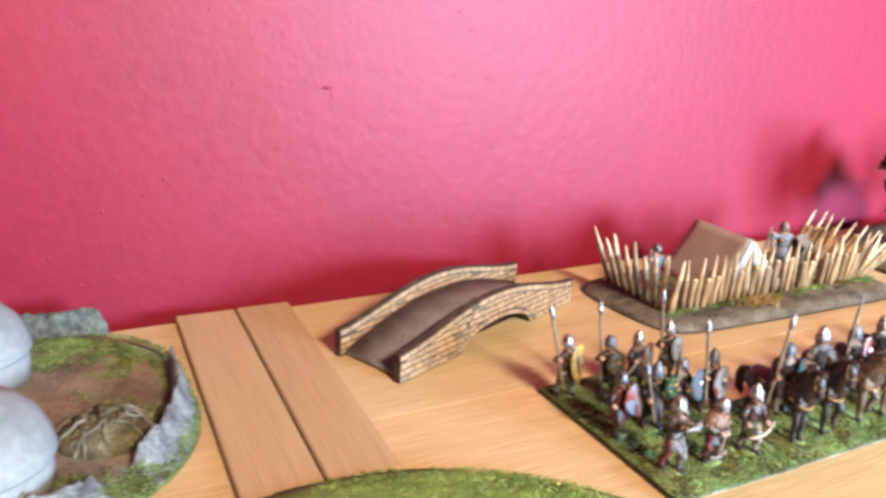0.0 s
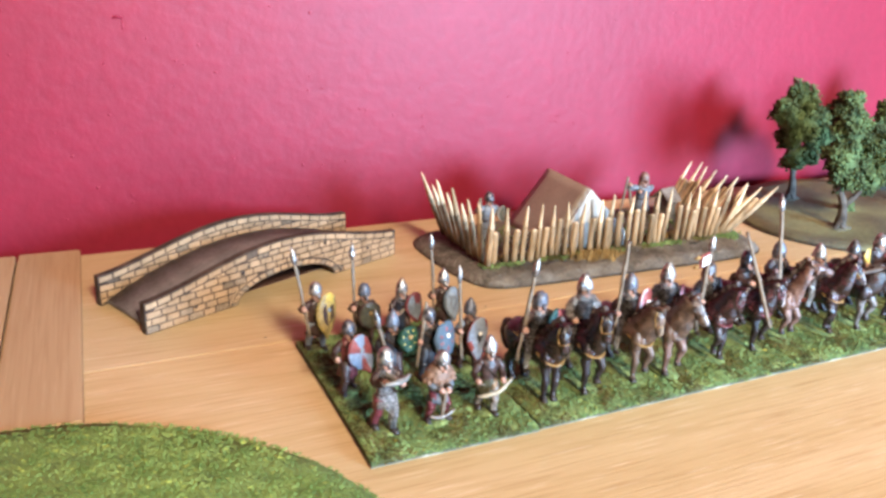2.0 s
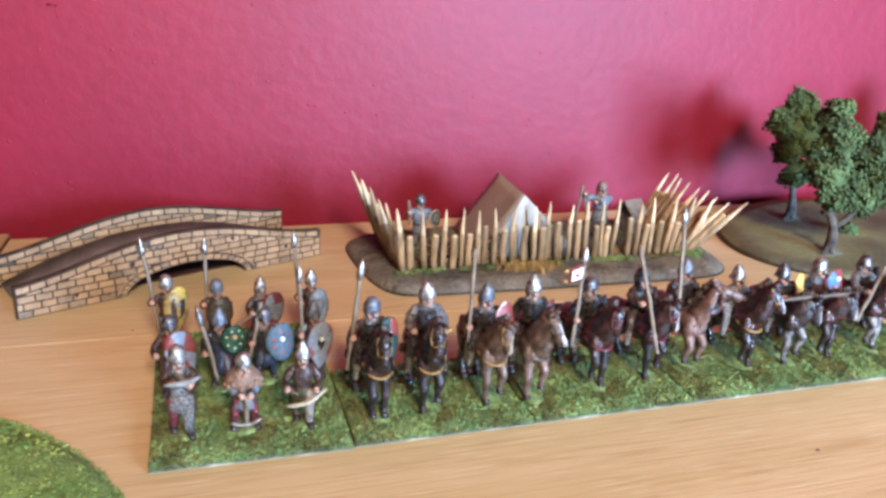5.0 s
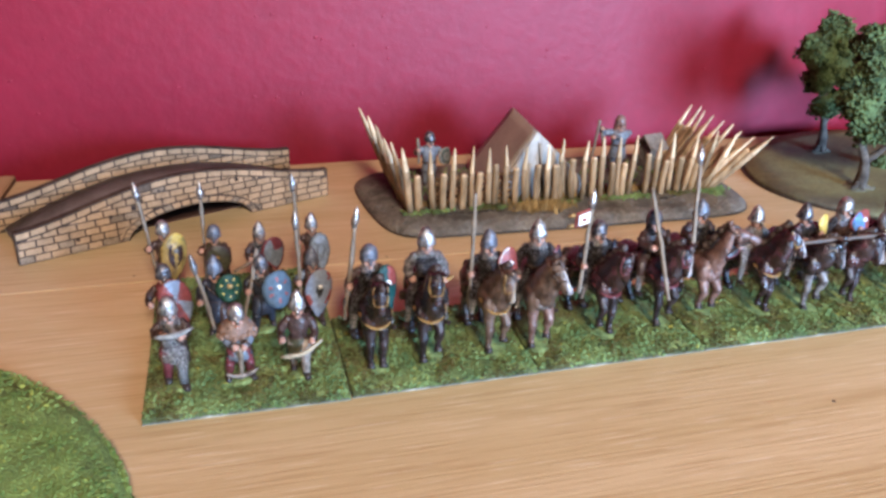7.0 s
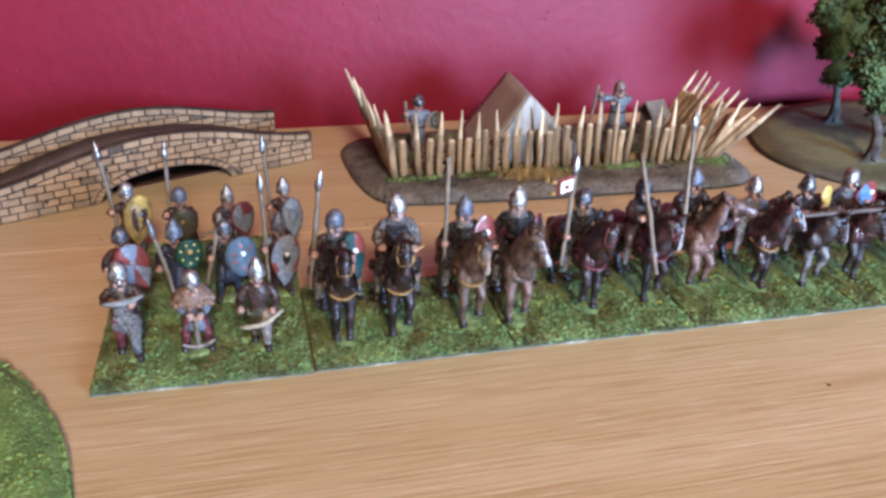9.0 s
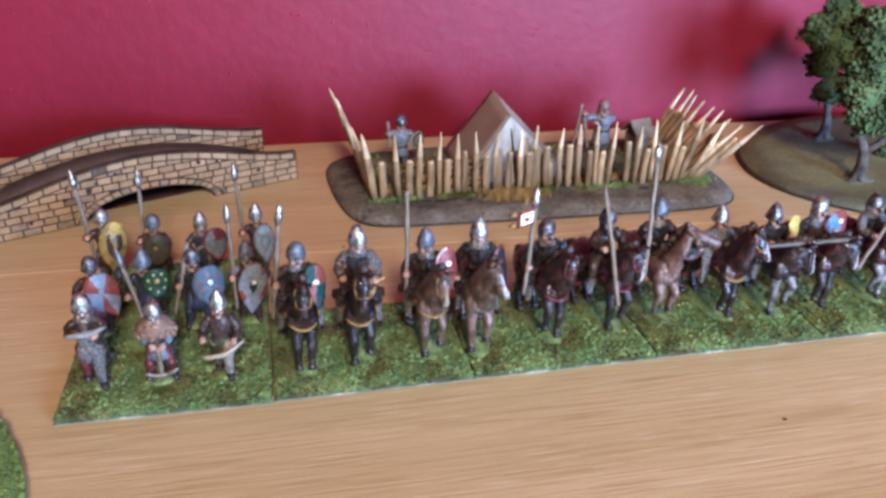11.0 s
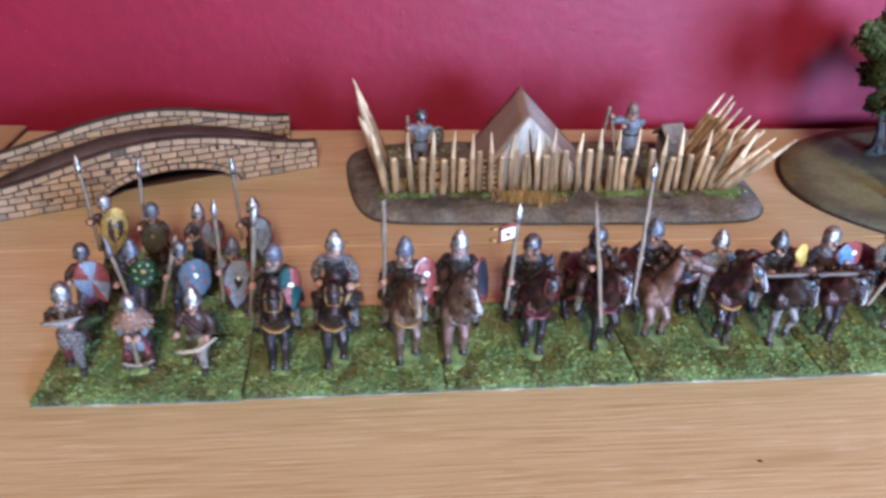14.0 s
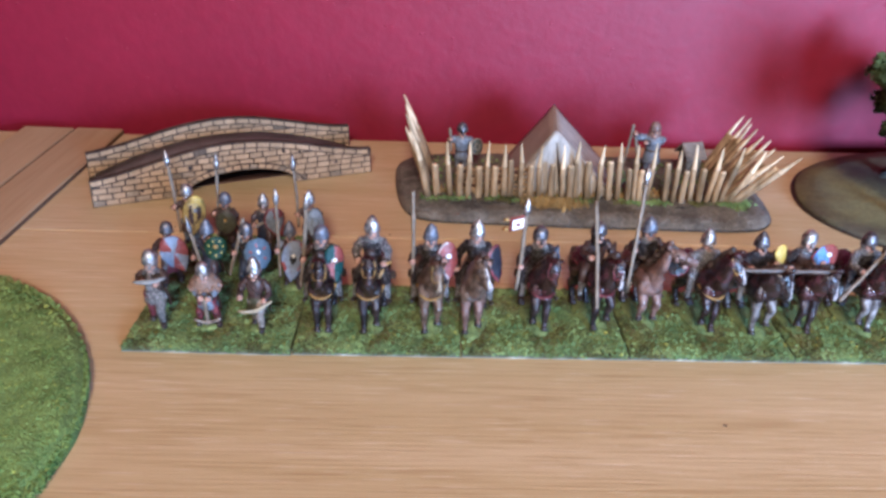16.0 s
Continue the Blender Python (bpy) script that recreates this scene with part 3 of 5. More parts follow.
def bridge_top(s):
    return 9.0 + 7.5 * max(0.0, 0.5 + 0.5 * math.cos(math.pi * (s - 46) / 47)) ** 0.8


def arch(s, grow=0.0):
    q = (s - 47.5) / (18.5 + grow)
    return (6.6 + grow) * math.sqrt(1 - q * q) if abs(q) < 1 else 0.0


def deck_z(s):
    return 0.6 + 10.6 * max(0.0, math.sin(math.pi * s / BL)) ** 0.9


def bridge_side(y0, y1, open_arch=True):
    bm = bmesh.new()
    cols = []
    xs = sorted({BL * i / 62 for i in range(63)} | {29.0, 29.05, 65.95, 66.0})
    for s in xs:
        cols.append([bm.verts.new((s * 0.001, y * 0.001, z * 0.001)) for y, z in ((y0, arch(s) * open_arch), (y1, arch(s) * open_arch), (y1, bridge_top(s)), (y0, bridge_top(s)))])
    for a, b in zip(cols, cols[1:]):
        for i in range(4):
            j = (i + 1) % 4
            bm.faces.new((a[i], b[i], b[j], a[j]))
    bm.faces.new(cols[0])
    bm.faces.new(list(reversed(cols[-1])))
    bmesh.ops.recalc_face_normals(bm, faces=bm.faces[:])
    return bm


bridge = thing("stone_bridge", "small model bridge of engraved board with tan bricks and grey roadway", "bridge", at(-35.2, 78.1, 0.02, 22.99))
side_front = part("parapet", bridge_side(0, BT), mdf, bridge)
side_back = part("parapet", bridge_side(BW - BT, BW, False), mdf, bridge)
bm = bmesh.new()
rows = []
for i in range(49):
    s = 2.0 + (BL - 3.5) * i / 48
    z = deck_z(s)
    under = min(z - 0.6, max(arch(s) + 0.8, z - 2.0)) if z > 1.2 else 0.0
    rows.append([bm.verts.new((s * 0.001, y * 0.001, q * 0.001)) for y, q in ((BT + 0.02, max(0, under)), (BW - BT - 0.02, max(0, under)), (BW - BT - 0.02, z), (BT + 0.02, z))])
for a, b in zip(rows, rows[1:]):
    for i in range(4):
        j = (i + 1) % 4
        bm.faces.new((a[i], b[i], b[j], a[j])).smooth = i == 2
bm.faces.new(rows[0])
bm.faces.new(list(reversed(rows[-1])))
bmesh.ops.recalc_face_normals(bm, faces=bm.faces[:])
part("roadway", bm, deck_mat, bridge, "grey-brown painted curved roadway")

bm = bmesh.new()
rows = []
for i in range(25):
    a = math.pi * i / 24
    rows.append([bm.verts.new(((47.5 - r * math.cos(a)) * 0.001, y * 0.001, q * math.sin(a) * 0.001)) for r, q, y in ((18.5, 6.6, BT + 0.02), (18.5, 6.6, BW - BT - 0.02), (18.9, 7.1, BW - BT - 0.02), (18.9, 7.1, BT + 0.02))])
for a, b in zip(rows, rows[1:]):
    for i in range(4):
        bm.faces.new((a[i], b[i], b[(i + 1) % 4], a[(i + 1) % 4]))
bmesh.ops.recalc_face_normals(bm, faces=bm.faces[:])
# dark underside and an added sheet paint the arch's shade on the table
part("vault", bm, arch_shade, bridge, "underside of the arch, coloured dark as in shade")
part("under_board", box(28.0, 67.0, 6.5, BW - BT - 0.05, 0.0, 0.5), arch_shade, bridge, "added dark sheet standing for the shade under the arch")


def brick(parent, poly, y, d, paint=None):
    """One brick: a flat polygon in the panel's plane, proud by d on the side of its sign."""
    me = bpy.data.meshes.new("brick")
    n = len(poly)
    cx, cz = sum(p[0] for p in poly) / n, sum(p[1] for p in poly) / n
    v = [(x * 0.001, y * 0.001, z * 0.001) for x, z in poly]
    v += [((x + (cx - x) * 0.03) * 0.001, (y + d) * 0.001, (z + (cz - z) * 0.05) * 0.001) for x, z in poly]
    f = [tuple(range(n, 2 * n)) if d < 0 else tuple(range(2 * n - 1, n - 1, -1))]
    for i in range(n):
        j = (i + 1) % n
        f.append((i, j, n + j, n + i) if d < 0 else (j, i, n + i, n + j))
    me.from_pydata(v, [], f)
    me.materials.append(paint or (brick_dark if rnd.random() < 0.03 else brick_mat))
    part("brick", me, None, parent)


def lay(parent, y, d, low):
    """Level courses below, and one course along the curved top."""
    s = 0.35
    while s < BL - 1:
        w = rnd.uniform(3.3, 4.3)
        a, b = s, min(s + w, BL - 0.35)
        s += w + 0.45
        zs = [(q, max(low(q) + 0.3, bridge_top(q) - 1.95), bridge_top(q) - 0.42) for q in (a, (a + b) / 2, b)]
        if b - a > 0.9 and min(t - lo for _, lo, t in zs) > 0.35:
            brick(parent, [(q, lo) for q, lo, t in zs] + [(q, t) for q, lo, t in reversed(zs)], y, d)
    row, z0 = 0, 0.3
    while z0 < 14.5:
        h = 1.66
        s = 0.35 - (1.9 if row % 2 else 0) + rnd.uniform(-0.3, 0.3)
        while s < BL:
            w = rnd.uniform(3.2, 4.5)
            a, b = max(s, 0.35), min(s + w, BL - 0.35)
            s += w + 0.45
            if b - a < 0.8:
                continue
            zs = [(q, max(z0, low(q) + 0.3), min(z0 + h, bridge_top(q) - 2.4)) for q in (a, (a + b) / 2, b)]
            if max(t - lo for _, lo, t in zs) < 0.5:
                continue
            zs = [(q, lo, max(t, lo + 0.12)) for q, lo, t in zs]
            worn = rnd.random() < (0.45 if row == 0 else 0.05)
            brick(parent, [(q, lo) for q, lo, t in zs] + [(q, t) for q, lo, t in reversed(zs)], y, d, brick_worn if worn else None)
        z0 += h + 0.4
        row += 1


lay(side_front, 0.0, -0.16, lambda s: arch(s, 2.1) if 27 < s < 68 else 0.0)
lay(side_back, BW - BT, -0.16, lambda s: max(0, deck_z(s) - 0.6))
for i in range(22):
    a0, a1 = math.pi * (i + 0.1) / 22, math.pi * (i + 0.9) / 22
    poly = [(47.5 + r * math.cos(a), max(0.25, q * math.sin(a))) for r, q, a in ((18.8, 6.9, a0), (20.4, 8.4, a0), (20.4, 8.4, a1), (18.8, 6.9, a1))]
    brick(side_front, poly, 0.0, -0.16, brick_worn if i % 4 == 1 else None)
for x, z, r in ((15.5, 3.6, 0.8), (24.6, 8.4, 0.75), (31.0, 9.6, 0.95), (33.0, 11.0, 0.6), (62.0, 11.6, 0.8), (67.5, 10.9, 0.65), (80.4, 5.6, 0.75), (38.5, 12.9, 0.45)):
    cl = Clay()
    cl.ball((x, -0.14, z), (r, 0.14, r * 0.9), boots, 9, 5)
    part("dark_spot", cl.mesh("dark_spot", 0.25), None, side_front, "small black scorched spot")

# ---- fenced camp ----
rnd = random.Random(41)
camp = thing("palisade_camp", "camp on a mud base ringed by sharpened pale wooden stakes", "palisade", at(0, 0, 0.02))
corner = [(60, 120), (59.8, 108), (61, 95), (63.5, 82), (67, 76), (74, 73.5), (90, 72.8), (112, 72), (140, 71.4), (166, 70.8), (178, 72.5), (183.5, 79), (185.5, 92), (186, 108), (185.5, 121), (181, 128), (150, 129.5), (112, 129), (76, 129.5), (64, 127)]
outline = []
for i, p in enumerate(corner):
    q = corner[(i + 1) % len(corner)]
    for k in range(4):
        f = k / 4
        outline.append((p[0] + (q[0] - p[0]) * f + rnd.uniform(-0.3, 0.3), p[1] + (q[1] - p[1]) * f + rnd.uniform(-0.3, 0.3)))
for _ in range(3):
    outline = [((p[0] + 2 * q[0] + r[0]) / 4, (p[1] + 2 * q[1] + r[1]) / 4) for p, q, r in zip(outline[-1:] + outline[:-1], outline, outline[1:] + outline[:1])]
part("mud_base", disc(outline, 0, 3.4, 7.0, 9, 0.5, 0.4, 0.9), mud, camp, "brown painted textured mud base")

cl = Clay()
pts = [(x, y, 0.32) for x, y in outline]
cl.tube(pts + pts[:1], 0.36, boots, 5, caps=False)
part("dark_rim", cl.mesh("dark_rim"), None, camp, "dark edge of the base")


def stake(base, tip, r, blunt):
    b, t = Vector(base), Vector(tip)
    d = (t - b).normalized()
    cl = Clay()
    long = (t - b).length
    bend = Vector((rnd.uniform(-0.25, 0.25), rnd.uniform(-0.25, 0.25), 0))
    m = b + d * long * 0.5 + bend
    if blunt:
        r *= 1.1
        cl.tube([b, b + d * long * 0.25, m, t - d * 0.4, t + Vector((0, 0.2, 0))], [r * 1.05, r * 1.02, r * 0.97, r * 0.95, r * 0.6], stake_base, 8)
        cl.tube([t - d * 0.5, t + d * 0.12 + Vector((0, 0.15, 0))], [r * 0.9, r * 0.72], stake_wood, 8)
    else:
        off = Vector((rnd.uniform(-0.4, 0.4), rnd.uniform(-0.3, 0.1), 0)) * r
        r *= 0.95
        neck = b + d * long * rnd.uniform(0.58, 0.7) + bend
        cl.tube([b, b + d * long * 0.3, m, neck], [r * 1.1, r * 1.02, r, r * 0.95], stake_base, 7)
        cl.tube([neck - d * 0.2, neck + d * 0.5, t - d * 1.2 + off, t + off], [r * 0.96, r * 0.9, r * 0.36, 0.12], stake_wood, 7)
    part("stake", cl.mesh("stake", 0.13), None, camp)


# front row: blunt and sharpened stakes in turn; foot's place along the row and how far the top leans
FENCE = [(74.3, -1.0), (78.7, -1.9), (81.5, 0.0), (84.5, -0.4), (87.8, -0.3), (90.5, -0.4), (93.0, -0.3), (96.3, -1.0), (98.2, -0.6), (101.5, -0.7), (104.9, -0.6),
         (107.6, -0.8), (111.8, -0.7), (115.3, -0.8), (117.7, -0.7), (119.8, -1.0), (123.7, -0.9), (127.1, -0.3), (130.6, -0.9), (133.5, -0.9), (136.9, -1.0), (138.8, -1.5),
         (140.6, -0.7), (143.2, 0.2), (149.3, -1.2), (151.6, 0.2), (154.4, 0.1), (157.5, -0.8), (160.5, -0.4), (162.8, 2.6), (165.3, 1.0), (167.0, 5.0), (169.6, 9.4)]
for k, (x, lean) in enumerate(FENCE):
    sharp = k % 2 == 1 or k == len(FENCE) - 1
    h = rnd.uniform(18.6, 20.8) if sharp else rnd.uniform(11.4, 14.4)
    yb = 86.0 + rnd.uniform(-0.5, 0.5)
    stake((x, yb, 2.6), (x + lean, yb - 1.6 + rnd.uniform(-0.4, 0.4), 3.4 + h), rnd.uniform(0.86, 1.08), not sharp)
# right side, leaning outwards
for i in range(15):
    f = i / 14
    y = 87.5 + 33 * f
    tall = i % 2 == 0
    h = 19.2 + rnd.uniform(-0.8, 1.0) if tall else 13.0 + rnd.uniform(-1, 1.5)
    out = 11.0 * h / 20
    stake((167.5 + 4.5 * f + rnd.uniform(-0.7, 0.7), y, 2.6), (169.5 + 4.0 * f + out * 1.35 * (1 - 0.3 * f), y - 5.5 * (1 - f) ** 2 + rnd.uniform(-0.8, 0.8), 3.6 + h), rnd.uniform(0.85, 1.05), not tall)
for x, tx, ty, h in ((171.5, 187.4, 78.2, 19.6), (170.5, 182.5, 82.5, 14.0)):
    stake((x, 86.4, 2.6), (tx, ty, 3.6 + h), 1.15, h < 16)
# left side: split blades, leaning outwards and to the front
for i in range(9):
    f = i / 8
    h = 23.8 + 0.3 * f + rnd.uniform(-0.6, 0.4)
    b = Vector((71.6 + 0.4 * f, 85.4 + 33.6 * f, 2.6))
    t = Vector((66.8 - 2.8 * min(1, f / 0.25) - 1.5 * f, 75.5 + 44.6 * f, 3.4 + h))
    stake(b, b.lerp(t, 0.86) if i in (3, 5, 7) else t, rnd.uniform(1.0, 1.25), False)
# wattle of thin twigs behind the front row
for k in range(6):
    z = 4.2 + 1.7 * k
    cl = Clay()
    cl.tube([(x, 88.2 + 0.5 * math.sin(x * 1.25 + k * 3.1), z + rnd.uniform(-0.35, 0.35)) for x in range(80, 106, 2)], 0.55, stake_base, 6)
    part("twig", cl.mesh("twig", 0.2), None, camp, "thin woven twig of the wattle")
spots = []
for _ in range(4200):
    u = rnd.random()
    if u < 0.62:
        x, y = rnd.uniform(69, 176), 84.4 + rnd.gauss(0, 1.1)
        if noise.noise(Vector((x, 0, 0)) * 0.12) + 0.25 < rnd.uniform(0, 0.5):
            continue
    elif u < 0.75:
        x, y = 173 + rnd.gauss(0, 1.6), 85 + rnd.gauss(0, 2.2)
    else:
        x, y = rnd.uniform(72, 176), rnd.uniform(88, 122)
    spots.append((x, y, 3.55 + 0.2 * rnd.random()))
tagged(part("grass", tuft_mesh("grass", spots, 0.25, 0.75, rnd, flock, 1.5, flock_dark, 0.3), None, camp), kind="stuff")
spots = [(112 + rnd.gauss(0, 4.4), 81.8 + rnd.gauss(0, 1.7), 3.5) for _ in range(700)]
spots += [(rnd.uniform(73, 170), 88.5 + abs(rnd.gauss(0, 2.2)), 3.5) for _ in range(900)]
tagged(part("dry_grass", tuft_mesh("dry_grass", spots, 0.3, 0.75, rnd, ochre_grass, 3.0), None, camp, "tuft of dry ochre grass"), kind="stuff")
for i in range(16):
    x = 82 + i * 1.9 + rnd.uniform(-0.8, 0.8) + (45 if i > 12 else 0)
    y = 81.0 + 0.8 * math.sin(i * 1.3) + rnd.uniform(-0.3, 0.3)
    cl = Clay()
    cl.tube([(x, y, 3.85), (x + rnd.uniform(0.4, 1.0), y + rnd.uniform(0.1, 0.5), 4.15), (x + rnd.uniform(1.4, 2.8), y + rnd.uniform(-0.4, 0.4), 3.9)], [0.2, rnd.uniform(0.28, 0.42), 0.15], boots, 5)
    part("dark_scrap", cl.mesh("dark_scrap"), None, camp, "black scrap stuck on the mud")

for _ in range(90):
    x, y = rnd.uniform(66, 180), rnd.choice((rnd.uniform(75.5, 82.5), rnd.uniform(90, 124)))
    cl = Clay()
    cl.ball((x, y, 3.55), (rnd.uniform(0.25, 0.6), rnd.uniform(0.2, 0.5), rnd.uniform(0.15, 0.35)), mud, 6, 4, (0, 0, rnd.uniform(0, 180)))
    part("pebble", cl.mesh("pebble", 0.15), None, camp)

# tent
tent = thing("ridge_tent", "tan ridge tent with a pale grey front inside the fenced camp", "tent", at(0, 0, 3.7))
TF, TB = Vector((111.8, 89.0, 21.6)), Vector((115.6, 122.6, 20.2))
FL, FR, BL2, BR = Vector((97.6, 90.4, 0)), Vector((133.0, 88.8, 0)), Vector((100.0, 123, 0)), Vector((135, 121, 0))


def cloth(a, b, c2, d, name, material, label, sag):
    """A cloth sheet over four corners with a sag and a thickness."""
    bm = bmesh.new()
    n = 8
    normal = (b - a).cross(d - a).normalized()
    grids = []
    for side in (0, 1):
        g = []
        for i in range(n + 1):
            row = []
            for j in range(n + 1):
                u, w = i / n, j / n
                p = (a * (1 - u) + b * u) * (1 - w) + (d * (1 - u) + c2 * u) * w
                p = p + normal * (-sag * math.sin(math.pi * u) * math.sin(math.pi * w) - side * 0.35 + 0.12 * noise.noise(p * 0.4))
                row.append(bm.verts.new(p * 0.001))
            g.append(row)
        grids.append(g)
    for k, g in enumerate(grids):
        for i in range(n):
            for j in range(n):
                q = (g[i][j], g[i + 1][j], g[i + 1][j + 1], g[i][j + 1])
                bm.faces.new(q if k == 0 else tuple(reversed(q))).smooth = True
    ring = [(i, 0) for i in range(n)] + [(n, j) for j in range(n)] + [(i, n) for i in range(n, 0, -1)] + [(0, j) for j in range(n, 0, -1)]
    for (i, j), (k, l) in zip(ring, ring[1:] + ring[:1]):
        bm.faces.new((grids[0][k][l], grids[0][i][j], grids[1][i][j], grids[1][k][l]))
    part(name, bm, material, tent, label)


cloth(FL, BL2, TB, TF, "roof_sheet", tent_brown, "tan cloth roof sheet", 0.5)
cloth(BR, FR, TF, TB, "roof_sheet", tent_pale, "pale grey cloth roof sheet", 0.5)
mid = (FL + FR) / 2
cloth(FL + Vector((0.4, -0.7, 0)), FR - Vector((0.4, 0.7, 0)), TF + Vector((0.3, -0.5, 0)), TF - Vector((0.3, 0.5, 0)), "front_flap", tent_pale, "pale grey front flap", 0.15)
cl = Clay()
cl.tube([mid + Vector((0, -0.7, 0.3)), mid.lerp(TF, 0.5) + Vector((0, -0.55, 0)), mid.lerp(TF, 0.86) + Vector((0, -0.6, 0))], [(0.5, 0.2), (0.38, 0.16), (0.1, 0.1)], boots, 6)
part("flap_seam", cl.mesh("flap_seam"), None, tent, "dark slit between the flaps")

# small chest-like hut
hut = thing("small_hut", "small dark wooden hut with a gabled roof in the camp", "hut", at(163.2, 110, 3.6, 103))
part("body", box(-3.3, 3.3, -2.8, 2.8, 0, 8.0, 0.3), mud, hut, "dark boarded walls")
bm = bmesh.new()
ends = [[bm.verts.new((x * 0.001, y * 0.001, z * 0.001)) for x, z in ((-4.6, 7.4), (-4.4, 8.3), (0, 12.4), (4.4, 8.3), (4.6, 7.4), (0, 11.4))] for y in (-3.9, 3.9)]
for i in range(6):
    bm.faces.new((ends[0][i], ends[0][(i + 1) % 6], ends[1][(i + 1) % 6], ends[1][i]))
for a in ends:
    bm.faces.new((a[0], a[1], a[2], a[5]))
    bm.faces.new((a[5], a[2], a[3], a[4]))
bmesh.ops.recalc_face_normals(bm, faces=bm.faces[:])
part("roof", bm, roof_dark, hut, "dark grey-brown gabled roof")
for k in range(5):
    for s in (-1, 1):
        bm = box(-0.35, 0.35, -3.2, 3.2, -0.12, 0.22, 0.05)
        bmesh.ops.transform(bm, matrix=Matrix.Translation(Vector((s * (0.75 + 0.9 * k), 0, 12.1 - 0.93 * (0.75 + 0.9 * k) + 0.35)) * 0.001) @ Matrix.Rotation(radians(s * 43), 4, "Y"), verts=bm.verts[:])
        part("roof_board", bm, roof_dark, hut)
part("gable", box(-2.2, 2.2, -2.6, 2.6, 8.0, 10.2, 0.2), mud, hut)
part("doorway", box(-1.5, 1.5, -3.1, -2.82, 0.5, 6.5), boots, hut, "dark doorway")

# ---- wood on a round base ----
rnd = random.Random(51)
wood_base = thing("woodland_base", "flat rounded base painted as brown-green earth", "terrain base", at(0, 0, 0.02))
oval = [(262 + (64 + 0.8 * math.sin(4 * a)) * math.cos(a), 95 + (50 + 0.7 * math.sin(5 * a)) * math.sin(a)) for a in [2 * math.pi * i / 80 for i in range(80)]]
part("earth", disc(oval, 0, 2.0, 1.6, 8, 0.6, 0.15), earth, wood_base)
cl = Clay()
pts = [(x * 1.0, y, 0.35) for x, y in oval]
cl.tube(pts + pts[:1], 0.4, boots, 5, caps=False)
part("dark_rim", cl.mesh("dark_rim"), None, wood_base, "dark edge of the base")

ICO = []
PHI = (1 + 5 ** 0.5) / 2
for a in (-1, 1):
    for b in (-PHI, PHI):
        ICO += [Vector((0, a, b)), Vector((a, b, 0)), Vector((b, 0, a))]
ICO_F = []
for i in range(12):
    for j in range(i + 1, 12):
        for k in range(j + 1, 12):
            if all((ICO[p] - ICO[q]).length < 2.1 for p, q in ((i, j), (j, k), (i, k))):
                nrm = (ICO[j] - ICO[i]).cross(ICO[k] - ICO[i])
                ICO_F.append((i, j, k) if nrm.dot(ICO[i]) > 0 else (i, k, j))


def clumps(lobes, count, lo, hi):
    """Foam clumps over rounded lobes: small uneven lumps, denser at the surface."""
    v, f = [], []
    knots = []
    for _ in range(max(8, count // 42)):
        cx, cy, cz, r = rnd.choices(lobes, [q[3] ** 2 for q in lobes])[0]
        d = Vector((rnd.gauss(0, 1), rnd.gauss(0, 1), rnd.gauss(0, 1))).normalized()
        knots.append(Vector((cx, cy, cz)) + d * r * (rnd.uniform(0.45, 0.95) if rnd.random() < 0.82 else rnd.uniform(1.0, 1.2)))
    big = min(2.5, 0.40 * max(q[3] for q in lobes))
    for i in range(count):
        k = knots[i % len(knots)]
        d = Vector((rnd.gauss(0, 1), rnd.gauss(0, 1), rnd.gauss(0, 1))).normalized()
        p = k + d * big * rnd.uniform(0.35, 1.0) ** 0.8 * rnd.choice((1.0, 1.0, 1.25))
        s, size = len(v), rnd.uniform(lo, hi)
        turn = Euler((rnd.uniform(0, 6), rnd.uniform(0, 6), rnd.uniform(0, 6))).to_matrix()
        for w in ICO:
            v.append(tuple((p + turn @ w * (size * 0.53 * rnd.uniform(0.6, 1.25))) * 0.001))
        f += [(s + a, s + b, s + c3) for a, b, c3 in ICO_F]
    for cx, cy, cz, r in lobes:
        s, nu, nv = len(v), 12, 8
        for a in range(nv + 1):
            for b in range(nu):
                th, ph = math.pi * a / nv, 2 * math.pi * b / nu
                d = Vector((math.sin(th) * math.cos(ph), math.sin(th) * math.sin(ph), math.cos(th)))
                p = Vector((cx, cy, cz)) + d * r * (0.93 + 0.34 * noise.noise(d * 2.3 + Vector((cx, cy, cz))))
                v.append(tuple(p * 0.001))
        for a in range(nv):
            for b in range(nu):
                p, q = s + a * nu + b, s + a * nu + (b + 1) % nu
                f.append((q, p, p + nu, q + nu))
    me = bpy.data.meshes.new("crown")
    me.from_pydata(v, [], f)
    me.materials.append(foliage)
    me.polygons.foreach_set("use_smooth", [True] * len(f))
    me.update()
    return me


def tree(base, limbs, lobes, count, label):
    x, y = base
    t = thing("model_tree", label, "tree", at(x, y, 2.3), "trees on the base")
    cl = Clay()
    for a in range(6):
        w = a * 1.05 + 0.3
        cl.tube([(4.2 * math.cos(w), 3.6 * math.sin(w), -0.25), (1.7 * math.cos(w), 1.5 * math.sin(w), 0.9), (0.3, 0, 4)], [0.4, 0.95, 1.2], bark, 6)
    for pts, r0, r1 in limbs:
        n = len(pts)
        cl.tube(pts, [r0 + (r1 - r0) * i / (n - 1) for i in range(n)], bark, 9)
    part("trunk", cl.mesh("trunk", 0.3), None, t)
    cl = Clay()
    cl.ball((0, 0, -0.3), (6.0, 5.0, 0.8), root_plate, 18, 6)
    part("root_plate", cl.mesh("root_plate", 0.5), None, t, "grey-green textured foot of the tree")
    part("crown", clumps([(a - x, b - y, z - 2.3, r * 0.93) for a, b, z, r in lobes], count * 2, 0.3, 0.85), None, t)


